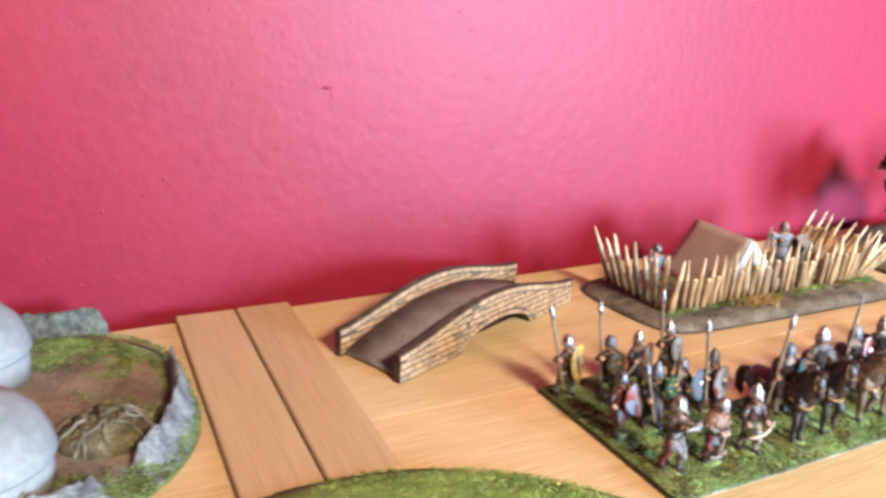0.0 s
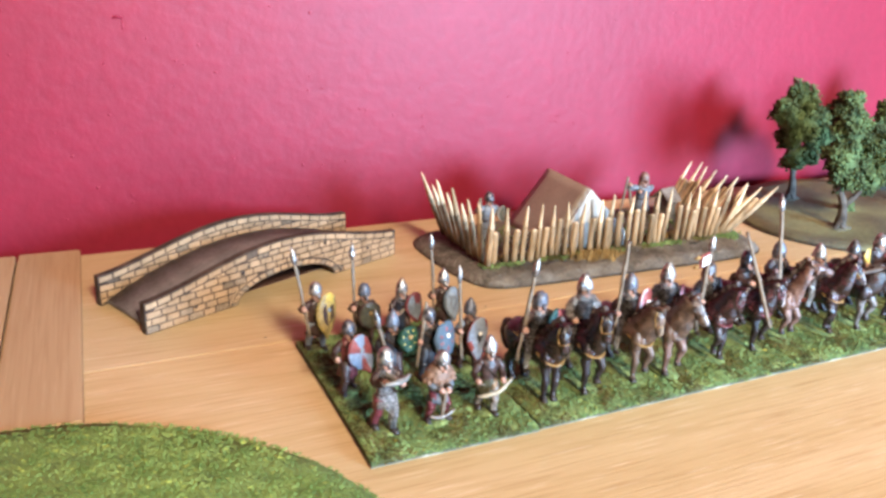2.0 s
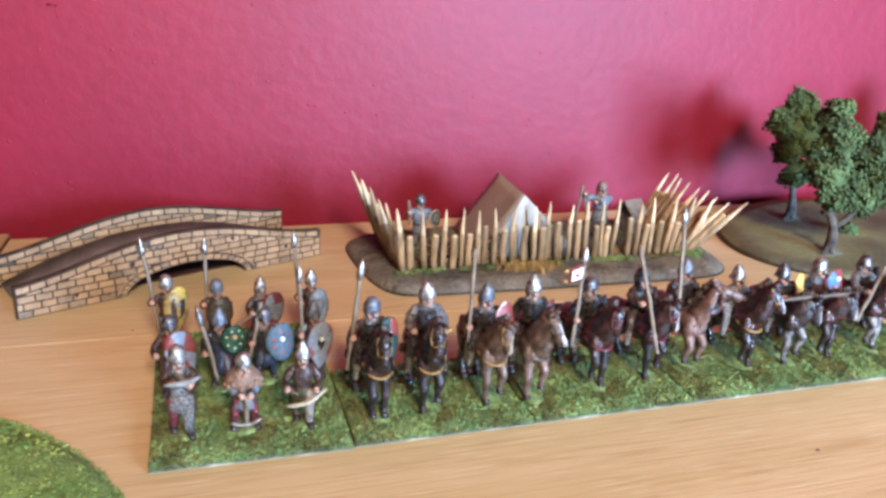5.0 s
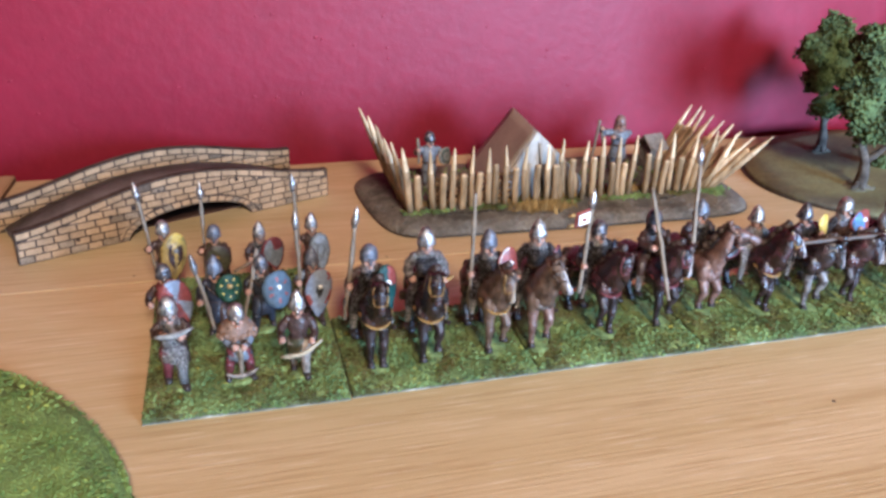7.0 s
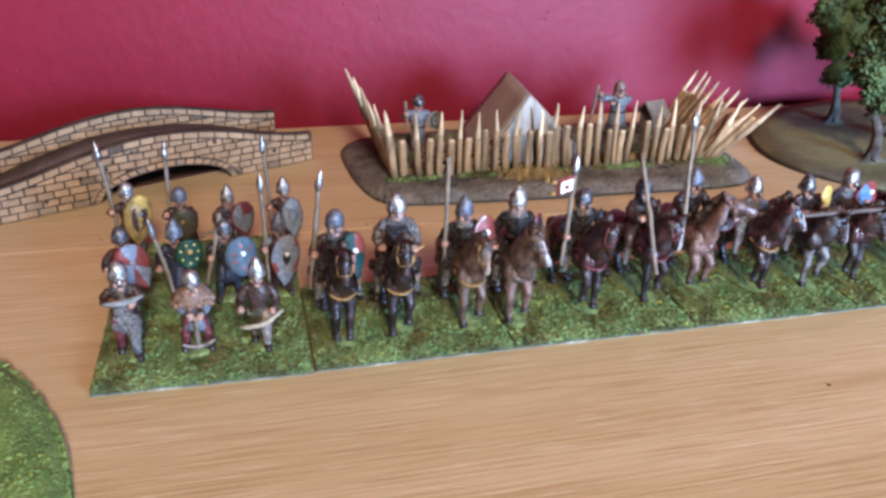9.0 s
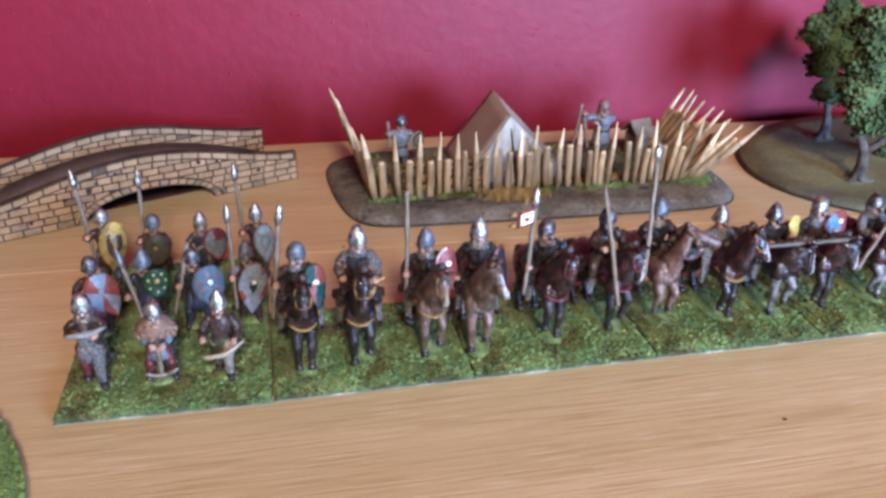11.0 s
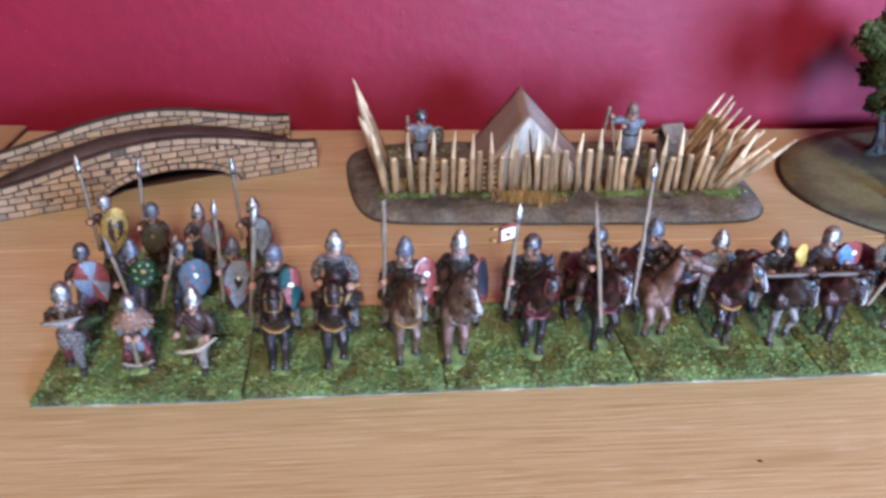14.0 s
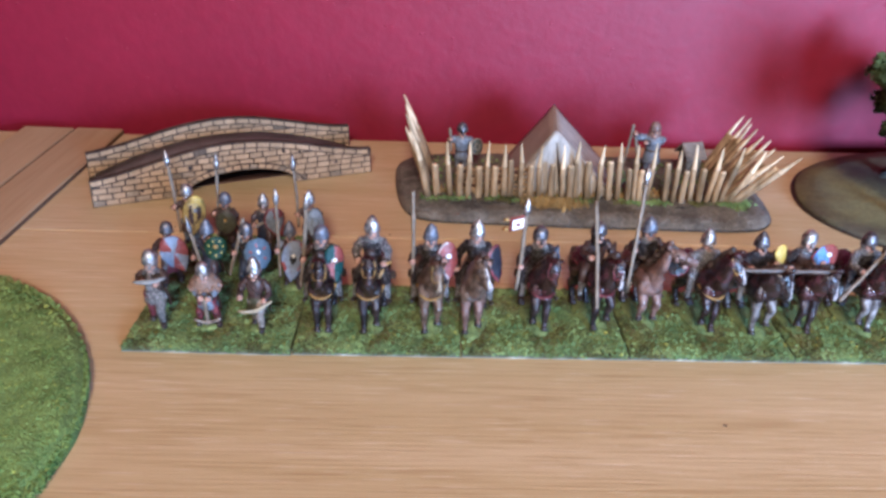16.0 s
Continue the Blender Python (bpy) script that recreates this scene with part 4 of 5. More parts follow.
# the last lobes, hidden behind the forked tree, are added to widen the wall shadow
tree((241, 119), [([(0, 0, -0.2), (0.3, 0, 5), (-0.6, 0, 10), (-2.5, 0, 18), (-4, 0, 30)], 2.1, 0.6), ([(-0.6, 0, 10), (2, 0.5, 16), (3, 0, 24)], 0.9, 0.4), ([(-2.2, 0, 16), (-7, 0, 24)], 0.7, 0.3)],
     [(232, 119, 39, 6.4), (236.5, 119, 47, 5.2), (229, 118, 43, 4.2), (242, 118, 33, 5.9), (234.5, 119, 30, 5.4), (239, 119, 20.5, 5.0), (244.5, 117, 23, 4.4), (246, 120, 38.5, 5.2), (252, 120, 33, 5.2), (254, 121, 37, 4.8), (259, 121, 28, 5.0)], 7000, "twisted model tree with a tall dark green foam crown")
tree((227, 80.5), [([(0, 0, -0.2), (0.6, 0, 5), (-0.2, 0, 10), (-3.5, 1, 17), (-6, 1, 30), (-8, 2, 42)], 2.2, 0.6), ([(-0.2, 0, 9.5), (3.5, -1, 12.5), (8, -3, 19), (12, -5, 30)], 1.4, 0.5)],
     [(220, 81.5, 51, 5.0), (223, 81, 42, 5.9), (222, 81, 31, 6.3), (226, 81, 24, 6.0), (237, 81, 38, 6.8), (243, 80, 46.5, 6.3), (246, 79, 37, 6.8), (240.5, 78, 27.7, 6.8), (236, 78, 22, 4.6), (230.5, 81, 27, 4.6)], 9000, "forked model tree with a wide dark green foam crown")
tree((299, 117), [([(0, 0, -0.2), (0.8, 0, 6), (2.5, -1, 13), (5, -2, 26)], 2.1, 0.6), ([(1.5, 0, 10), (8, -2, 20)], 0.8, 0.4)],
     [(308.5, 119, 39, 7.5), (304, 118, 28.6, 6.3), (310, 115, 22, 8.0), (318, 116, 33, 8), (313, 117, 47, 6)], 5000, "model tree with a broad dark green foam crown")
tree((280, 87.5), [([(0, 0, -0.2), (0.4, 0, 5), (1.2, 0, 11), (3.5, 0, 19), (6, 0, 32)], 1.7, 0.5), ([(1.2, 0, 11), (-1.5, 0.5, 17), (-2, 0, 24)], 0.8, 0.4)],
     [(287, 88, 36, 6.4), (290, 88, 45, 5.6), (284.5, 88, 29, 5.0), (293, 87, 30, 5.6), (287.5, 87, 22, 4.2)], 4200, "slim model tree with a dark green foam crown")
for x, y, r in ((251.0, 97.0, 2.7), (291, 92, 3.6)):
    b = thing("low_bush", "small dark green foam bush on the earth base", "bush", at(x, y, 2.4), "bushes")
    part("clump", clumps([(0, 0, 1.0, r), (r * 0.7, 0.4, 0.8, r * 0.6)], 420, 0.35, 0.8), None, b)

# ---- ringed settlement with two domed huts ----
rnd = random.Random(61)
FX, FY, FR0 = -150.0, 92.0, 59.0
fort = thing("ringed_settlement", "round model settlement base with ragged grey rampart and trodden earth", "terrain base", at(0, 0, 0.02))


def fort_rim(a, inset=0.0):
    """A point of the base's outline; its rear corners are squarer than its front."""
    c, q = math.cos(a), math.sin(a)
    n = 0.68 if q > 0 else 0.88
    return FX + (FR0 - inset) * math.copysign(abs(c) ** n, c), FY + ((56 if q > 0 else 55) - inset) * math.copysign(abs(q) ** n, q)


turn = [2 * math.pi * i / 96 for i in range(96)]
part("earth", disc([fort_rim(a, 6.6) for a in turn], 0, 3.0, 1.6, 8, 0.6, 0.3), earth_brown, fort)
part("slope", disc([fort_rim(a) for a in turn], 0, 2.3, 4.2, 1, 0.3), flock_ground, fort, "green flocked outer slope")


def rampart(path, h, material):
    """A ragged bank along a path of (x, y, outward x, outward y, width of the outer slope): steep inside, a torn crest."""
    cl = Clay()
    k = cl.slot(material)
    n = len(path)
    for i, (x, y, ox, oy, wide) in enumerate(path):
        end = min(1.0, 0.35 + 0.22 * min(i, n - 1 - i))
        top = (h * (1 + 0.22 * noise.noise(Vector((x * 0.2, y * 0.2, h)))) + rnd.uniform(-0.3, 0.35) + (0.9 if rnd.random() < 0.12 else 0)) * end
        for q, z in ((-1.9, 2.2), (-1.1, top * 0.72 + 2.2), (-0.35, top + 2.4), (0.35, top + 2.1), (0.4 * wide, top * 0.55 + 1.8), (wide, 0.7)):
            r = q + rnd.uniform(-0.18, 0.18)
            cl.v.append(Vector((x + ox * r, y + oy * r, z)))
    for i in range(n - 1):
        for j in range(5):
            p = i * 6 + j
            cl.f.append((p, p + 6, p + 7, p + 1))
            cl.m.append(k)
    cl.f += [(0, 1, 2, 3, 4, 5), tuple((n - 1) * 6 + j for j in (5, 4, 3, 2, 1, 0))]
    cl.m += [k, k]
    part("rampart", cl.mesh("rampart"), None, fort, "ragged grey stone rampart")


def bank(a):
    """How far the crest stands in from the outline: wider round the front."""
    return 3.2 + 3.6 * min(1.0, max(0.0, (0.12 - a) / 0.45))


def along_rim(a0, a1, n):
    out = []
    for i in range(n + 1):
        a = radians(a0 + (a1 - a0) * i / n)
        x, y = fort_rim(a, bank(a))
        d = Vector((math.cos(a), math.sin(a)))
        out.append((x, y, d.x, d.y, bank(a) - 0.4))
    return out


rampart(along_rim(-44, 12, 48), 6.8, stone_grey)
rampart(along_rim(-84, -55, 26), 6.4, stone_grey)
rampart([(-142 + 33 * i / 34, 146.5 - 4.5 * i / 34 - 0.8 * math.sin(i * 0.4), 0.1, 1.0, 2.9) for i in range(35)], 7.6, stone_dark)
spots = []
for _ in range(26000):
    a, q = rnd.uniform(-1.75, 1.9), rnd.uniform(0, 1) ** 0.5
    rim_x, rim_y = fort_rim(a)
    x, y = FX + (rim_x - FX) * q, FY + (rim_y - FY) * q
    k = noise.noise(Vector((x, y, 2.0)) * 0.07) + rnd.uniform(-0.3, 0.3)
    off = (q - 1) * 57 + bank(a)
    if off > 0.9:
        spots.append((x, y, max(0.9, 5.4 - (off - 0.9) * 4.4 / (bank(a) - 0.9)) + rnd.uniform(-0.2, 0.4) if y < 98 else 2.3))
    elif q < 0.9 and (y > 120 + 20 * k or (y < 60 + 14 * k and x < -116 + 6 * k) or k > 0.5):
        spots.append((x, y, 3.3 + 0.7 * (1 - q)))
tagged(part("grass", tuft_mesh("grass", spots, 0.25, 0.6, rnd, flock, 0.7, flock_dark, 0.34, lawn_deep, 0.12), None, fort), kind="stuff")
heap = Clay()
heap.ball((-116, 75, 2.6), (12, 10.5, 7.0), rubble, 16, 8)
heap = part("rubble_mound", heap.mesh("rubble_mound", 0.5), None, fort, "heap of brown mossy rubble")
for _ in range(60):
    a, q = rnd.uniform(0, 6.28), rnd.uniform(0, 1) ** 0.6 * 11.5
    cl = Clay()
    cl.ball((-116 + q * math.cos(a), 75 + q * 0.85 * math.sin(a), 3.2 + 6.8 * (1 - (q / 12) ** 2)), (rnd.uniform(0.8, 2.0), rnd.uniform(0.6, 1.4), rnd.uniform(0.5, 1.0)), rubble, 6, 4, (rnd.uniform(-30, 30), rnd.uniform(-30, 30), rnd.uniform(0, 180)))
    part("stone", cl.mesh("stone", 0.4), None, heap)
for _ in range(16):
    a, q = rnd.uniform(0, 6.28), rnd.uniform(1, 6)
    x, y = -116 + q * math.cos(a), 75 + q * 0.85 * math.sin(a)
    run = []
    for k in range(6):
        x, y, a = x + 1.9 * math.cos(a), y + 1.6 * math.sin(a), a + rnd.uniform(-0.7, 0.7)
        e = ((x + 116) / 12) ** 2 + ((y - 75) / 10.5) ** 2
        run.append((x, y, 2.9 + 6.9 * math.sqrt(max(0.0, 1 - min(1.0, e))) + rnd.uniform(-0.2, 0.3)))
    cl = Clay(0.9)
    cl.tube(run, [0.5, 0.48, 0.44, 0.4, 0.3, 0.15], root_grey, 7)
    part("root", cl.mesh("root", 0.2), None, heap)
for x, y in ((-143.5, 61), (-147.5, 119)):
    d = thing("domed_hut", "pale grey round hut with a domed roof", "hut", at(x, y, 3.2), "domed huts")
    cl = Clay()
    cl.tube([(0, 0, -0.2), (0, 0, 4), (0, 0, 8.6)], [16.2, 16.4, 16.2], plaster_dome, 32)
    part("drum", cl.mesh("drum", 0.2), None, d)
    cl = Clay()
    prof = [(17.4, 8.6), (17.6, 9.2), (16.9, 12.2), (14.8, 16.6), (11, 20.8), (6, 23.6), (0.2, 24.6)]
    cl.tube([(0, 0, z) for r, z in prof], [r for r, z in prof], plaster_dome, 32)
    part("dome", cl.mesh("dome", 0.35), None, d)

# ---- painted figures: one mesh each ----
def quartered(a, b):
    return lambda u, w, q: a if (u > 0) == (w > 0.05) else b


def gyron(a, b):
    return lambda u, w, q: a if int((math.degrees(math.atan2(w, u)) + 380) // 60) % 2 == 0 else b


def rimmed(field, edge, ring=None):
    return lambda u, w, q: edge if q > 0.8 else (ring if ring and 0.3 < q < 0.5 else field)


def halved(a, b):
    return lambda u, w, q: a if u + 0.4 * w > 0 else b


def dotted(field, dot):
    return lambda u, w, q: dot if 0.58 < q < 0.7 and int((math.degrees(math.atan2(w, u)) + 360) * 28 // 360) % 4 == 0 else field


def skirt(c, rings, material, n=20, folds=7, deep=0.16):
    """A hanging cloth: rings of (y, z, half width, half depth) with folds that deepen towards the hem (the first ring)."""
    k, s0 = c.slot(material), len(c.v)
    for i, (y, z, rx, ry) in enumerate(rings):
        hang = 1 - i / (len(rings) - 1)
        for j in range(n):
            a = 2 * math.pi * j / n
            q = 1 + deep * hang * math.sin(folds * a + 1.3) + 0.05 * hang * math.sin(3 * a)
            c.v.append(Vector((rx * q * math.cos(a), y + ry * q * math.sin(a), z)))
    for i in range(len(rings) - 1):
        for j in range(n):
            p, q = s0 + i * n + j, s0 + i * n + (j + 1) % n
            c.f.append((p, q, q + n, p + n))
            c.m.append(k)
    c.f.append(tuple(range(s0 + n - 1, s0 - 1, -1)))
    c.m.append(k)


def upper_body(c, y, z, cloth, sleeve, helm, tall_helm, coif, rhand, lhand, cape=None, w=1.0, bow_head=0.0, belt=None, face=None):
    """Trunk, arms and helmeted head, seated on the hips at height z; bow_head: how far the head hangs forward."""
    c.tube([(0, y, z - 0.6), (0, y, z + 1.2), (0, y - 0.15, z + 3.2), (0, y, z + 4.7), (0, y, z + 5.5)], [(2.05 * w, 1.65 * w), (2.15 * w, 1.7 * w), (2.75 * w, 1.9 * w), (2.5 * w, 1.5 * w), (1.1, 1.0)], cloth, 16)
    c.tube([(0, y, z - 0.2), (0, y, z + 0.4)], [(2.28 * w, 1.88 * w), (2.25 * w, 1.86 * w)], belt or leather, 14)
    for s, h in ((-1, rhand), (1, lhand)):
        sh = Vector((s * 2.45 * w, y, z + 4.1))
        h = Vector(h)
        el = (sh + h) / 2 + Vector((s * 1.0, 0.8, -1.0))
        c.ball(sh, (1.15 * w, 1.15 * w, 1.05), sleeve, 10, 7)
        c.tube([sh, sh.lerp(el, 0.5) + Vector((s * 0.25, 0.1, 0)), el, el.lerp(h, 0.4), h], [1.1 * w, 1.16 * w, 0.95 * w, 0.98 * w, 0.66], sleeve, 10)
        c.tube([h + (el - h) * 0.34, h + (el - h) * 0.16], [0.98, 0.9], leather, 9)
        c.ball(h, (0.78, 0.82, 0.74), flesh, 9, 6)
        c.tube([h + Vector((-0.5, -0.45, -0.2)), h + Vector((0.5, -0.5, 0.1))], 0.4, flesh, 6)
    hy, hz = y - bow_head, z - bow_head * 0.45
    skin = face or flesh
    if coif:
        c.ball((0, hy + 0.35, hz + 6.5), (1.55, 1.5, 1.85), coif, 12, 8)
        c.tube([(0, y, z + 4.3), (0, y + 0.05, z + 5.6)], [(2.25, 1.85), (1.5, 1.45)], coif, 12)
    c.ball((0, hy - 0.25, hz + 6.6), (1.2, 1.32, 1.6), skin, 12, 8)
    c.tube([(0, hy - 1.4, hz + 6.9), (0, hy - 1.78, hz + 6.3), (0, hy - 1.45, hz + 6.05)], [0.2, 0.32, 0.2], skin, 6)
    for s in (-1, 1):
        c.ball((s * 0.72, hy - 1.1, hz + 6.15), (0.42, 0.36, 0.4), skin, 7, 5)
        c.ball((s * 0.5, hy - 1.43, hz + 6.82), (0.24, 0.16, 0.16), black, 6, 4)
    c.ball((0, hy - 1.25, hz + 5.35), (0.6, 0.5, 0.45), skin, 7, 5)
    if tall_helm:
        prof = [(1.62, 7.0), (1.66, 7.4), (1.55, 8.4), (1.2, 9.4), (0.66, 10.3), (0.1, 10.9)]
    else:
        prof = [(1.62, 7.0), (1.7, 7.4), (1.64, 8.3), (1.34, 9.2), (0.8, 9.8), (0.1, 10.05)]
    c.tube([(0, hy - (h - 7) * bow_head * 0.22, hz + h) for r, h in prof], [r for r, h in prof], helm, 14)
    c.tube([(0, hy, hz + 6.92), (0, hy, hz + 7.34)], 1.76, helm, 14)
    c.tube([(0, hy - 1.72, hz + 7.3), (0, hy - 1.95, hz + 6.7), (0, hy - 1.92, hz + 6.1)], [0.42, 0.34, 0.26], helm, 6)
    for s in (-1, 1):
        c.tube([(s * 1.2, hy - 1.15, hz + 7.2), (s * 0.85, hy - 0.95, hz + 8.8), (0, hy - 0.3, hz + (10.4 if tall_helm else 9.8))], [0.16, 0.15, 0.1], helm, 5)
    if cape:
        skirt(c, [(y - 0.1, z + 2.0, 3.6, 2.4), (y - 0.1, z + 2.9, 3.7, 2.4), (y, z + 4.1, 3.4, 2.2), (y, z + 5.3, 2.3, 1.8), (y - 0.1, z + 6.0, 1.5, 1.4)], cape, 22, 9, 0.08)
        for k in range(14):
            a = 2 * math.pi * k / 14
            c.ball((3.6 * math.cos(a), y - 0.1 + 2.35 * math.sin(a), z + 2.5 + 0.5 * math.sin(k * 2.3)), (0.62, 0.55, 0.7), cape, 7, 5)


def foot_soldier(x, y, yaw, label, cloth=brown, sleeve=brown, legs=slate, helm=steel, tall_helm=True, coif=None, rhand=(-3.4, -1.8, 10.6), lhand=(3.0, -1.8, 10.2),
                 spear=None, shield=None, cape=None, crossbow=None, scale=1.0, hem=None, stride=1.0, wide=1.3, bow=None, bow_head=0.0, other_leg=None, hem_z=4.6):
    """A standing figure facing -y; spears are given in true millimetres from its foot; stride: how far the left leg leads."""
    c = Clay(0.8)
    c.ball((0, 0, 0.0), (3.0, 2.6, 0.5), flock_ground, 12, 5)
    for s in (-1, 1):
        st = stride * s
        paint = (other_leg or legs) if s < 0 else legs
        knee = Vector((s * wide * 1.05, -0.5 - st * 0.85, 4.3))
        foot = Vector((s * wide * 1.2, 0.3 - st * 1.1, 0.9))
        c.tube([(s * 1.0, 0, 8.2), (s * 1.15, -0.3 - st * 0.5, 6.2), knee, knee.lerp(foot, 0.35) + Vector((0, 0.35, 0)), foot], [1.45, 1.32, 0.98, 0.98, 0.66], paint, 10)
        c.ball(knee + Vector((0, -0.25, 0)), (0.95, 0.9, 0.95), paint, 8, 6)
        c.tube([foot + Vector((0, 0.4, 0.1)), foot + Vector((s * 0.15, -0.5, -0.35)), foot + Vector((s * 0.35, -1.6, -0.5))], [0.78, 0.78, 0.5], boots, 8)
    skirt(c, [(0, hem_z, 2.4, 2.1), (0, 0.5 * hem_z + 3.9, 2.35, 2.0), (0, 7.8, 2.1, 1.75), (0, 8.9, 2.0, 1.6)], hem or cloth)
    upper_body(c, 0, 8.6, cloth, sleeve, helm, tall_helm, coif, rhand, lhand, cape, bow_head=bow_head, w=0.86)
    c.tube([(2.3, 0.8, 8.6), (2.9, 2.0, 3.6)], [(0.4, 0.28), (0.3, 0.2)], leather, 6)
    c.tube([(-1.9, -1.5, 13.2), (0.2, -2.0, 11.0), (2.0, -1.4, 9.0)], [(0.3, 0.16)] * 3, leather, 5)
    if spear:
        tip, butt = Vector(spear[0]) / scale, Vector(spear[1]) / scale
        c.spear(tip, butt, *spear[2:])
    if shield:
        c.shield(**shield)
    if crossbow:
        (bx, by, bz), (px, py, pz), reach, prod = crossbow
        b, p = Vector((bx, by, bz)), Vector((px, py, pz))
        d = (p - b).normalized()
        c.tube([b, b.lerp(p, 0.4), p], [(0.55, 0.65), (0.5, 0.6), (0.42, 0.5)], prod if prod is crossbow_paint else spear_wood, 7)
        side = d.cross(Vector((0, 0, 1))).normalized() if abs(d.z) < 0.9 else Vector((1, 0, 0))
        q = p - d * 0.6
        c.tube([q - side * reach - d * 1.1, q - side * reach * 0.5 - d * 0.2, q, q + side * reach * 0.5 - d * 0.2, q + side * reach - d * 1.1], [0.28, 0.5, 0.6, 0.5, 0.28], prod, 7)
        c.tube([q - side * reach - d * 1.1, b.lerp(p, 0.45), q + side * reach - d * 1.1], 0.12, leather, 4)
    if bow:
        c.tube(bow, [0.2, 0.5, 0.55, 0.5, 0.2], bow_wood, 7)
    ob = new("soldier_figurine", c.mesh("soldier_figurine", 0.17))
    ob.matrix_world = at(x, y, 2.05, yaw) @ Matrix.Diagonal((scale * 0.98, scale * 1.0, scale, 1))
    return tagged(ob, label, "figurine", "foot soldier figurines")


blaze = mat("white_blaze_paint", (0.24, 0.20, 0.19), rough=0.4, var=0.3, scale=900, tint=(0.58, 0.53, 0.51))
dull_yellow = mat("dull_yellow_paint", (0.22, 0.15, 0.05), rough=0.36, var=0.4, scale=420, tint=(0.40, 0.29, 0.075))
lance_dark = mat("dark_lance_paint", (0.075, 0.05, 0.034), rough=0.5, var=0.3, scale=500)
pale_tan = mat("pale_tan_face_paint", (0.20, 0.15, 0.10), rough=0.4, var=0.3, scale=600, tint=(0.34, 0.27, 0.20))
mane_paint = mat("dark_mane_paint", (0.020, 0.013, 0.012), rough=0.45, var=0.5, scale=900, tint=(0.075, 0.05, 0.042), bump=0.8, depth=0.0005)
legs_dark = mat("blue_black_leg_paint", (0.016, 0.010, 0.010), tint=(0.058, 0.036, 0.035), edge=(0.45, 0.8), rough=0.3, var=0.4, scale=520, bump=0.8, depth=0.0005, fine=1500)
crossbow_paint = mat("grey_wood_paint", (0.20, 0.19, 0.175), rough=0.4, var=0.3, scale=700)
bare_leg = mat("pale_hose_paint", (0.17, 0.135, 0.11), rough=0.4, var=0.35, scale=700, tint=(0.31, 0.26, 0.22))
dark_bow = mat("dark_bow_paint", (0.085, 0.06, 0.045), rough=0.4, var=0.35, scale=700, tint=(0.20, 0.155, 0.12))
# front rank
foot_soldier(6.5, 8.8, 10, "painted crossbowman figurine aiming a grey crossbow, silver helmet", mail, brown, mail, steel, False, mail, (-1.6, -3.0, 12.6), (1.3, -4.2, 12.4), crossbow=((-0.4, -0.6, 13.3), (0.3, -5.6, 13.4), 3.4, crossbow_paint), hem=mail, stride=1.5, scale=1.09, other_leg=maroon, wide=1.0, hem_z=6.0)
foot_soldier(18.9, 8.4, 6, "painted figurine with russet cape leaning on a crossbow, silver helmet", slate, slate, maroon, steel, False, None, (-0.9, -2.9, 9.2), (0.9, -2.9, 9.0), cape=orange, crossbow=((0.1, -3.0, 9.2), (0.0, -1.7, 1.4), 3.2, dark_bow), scale=1.0, stride=0.2, wide=1.9, bow_head=1.0, hem_z=5.4)
foot_soldier(30.9, 8.0, -4, "painted archer figurine in dark brown tunic with a pale bow", brown, brown, bare_leg, steel, True, None, (-3.3, -2.2, 9.4), (2.6, -2.6, 9.0), bow=[(-3.9, -3.2, 6.2), (-2.0, -3.8, 6.5), (0.3, -4.0, 6.9), (2.4, -3.7, 7.9), (4.6, -2.9, 9.4)], hem=olive, scale=1.0, stride=1.6, wide=1.0)
# middle rank
foot_soldier(4.7, 27.8, 8, "painted spearman figurine with a pale blue and red quartered kite shield", maroon, brown, brown, darksteel, False, None, (-3.4, -1.2, 9.6), (2.2, -2.4, 10.6), shield=dict(c=(1.9, -3.2, 11.2), size=(3.5, 4.6), yaw=16, pattern=gyron(red, blue), lean=-20, boss=grey), stride=-1.4, wide=1.5, scale=0.99)
foot_soldier(15.2, 26.9, -5, "painted spearman figurine with a dark green shield with yellow dots", navy, navy, brown, bluesteel, True, None, (-3.2, -2.6, 9.6), (2.8, -2.2, 12.0), spear=((-4.7, -1.2, 20.9), (-0.8, -2.6, 3.1)), shield=dict(c=(3.2, -3.2, 13.2), size=(2.8, 3.1), yaw=20, pattern=dotted(green, yellow), kind="round", boss=ochre), scale=1.02, stride=1.0)
foot_soldier(24.9, 28.1, 0, "painted spearman figurine with a round blue shield with red marks", navy, navy, navy, darksteel, False, mail, (-3.0, -2.2, 10.6), (2.8, -2.2, 10.8), spear=((-0.4, 0.4, 20.0), (-4.4, -3.6, 5.0), False), shield=dict(c=(3.5, -3.5, 11.3), size=(3.5, 4.3), yaw=24, pattern=lambda u, w, q: red if 0.45 < q < 0.7 and int((math.degrees(math.atan2(w, u)) + 360) * 28 // 360) % 5 == 0 else steel_blue, kind="round", boss=white), scale=1.0, stride=-1.2, wide=1.6)
foot_soldier(36.1, 28.2, 4, "painted spearman figurine with a grey kite shield bordered red", brown, slate, brown, bluesteel, True, None, (-3.3, -1.4, 11.4), (2.2, -2.2, 10.6), spear=((-3.2, 1.0, 28.1), (-3.0, -1.8, 3.9)), shield=dict(c=(0.9, -3.4, 10.2), size=(3.2, 4.9), yaw=6, lean=10, pattern=lambda u, w, q: black if q < 0.3 else (red if (u > 0.42 and w > 0.5) or (u > 0.66 and -0.45 < w < 0.05) or (u < -0.62 and -0.6 < w < -0.25) else blue), boss=white), scale=0.99)
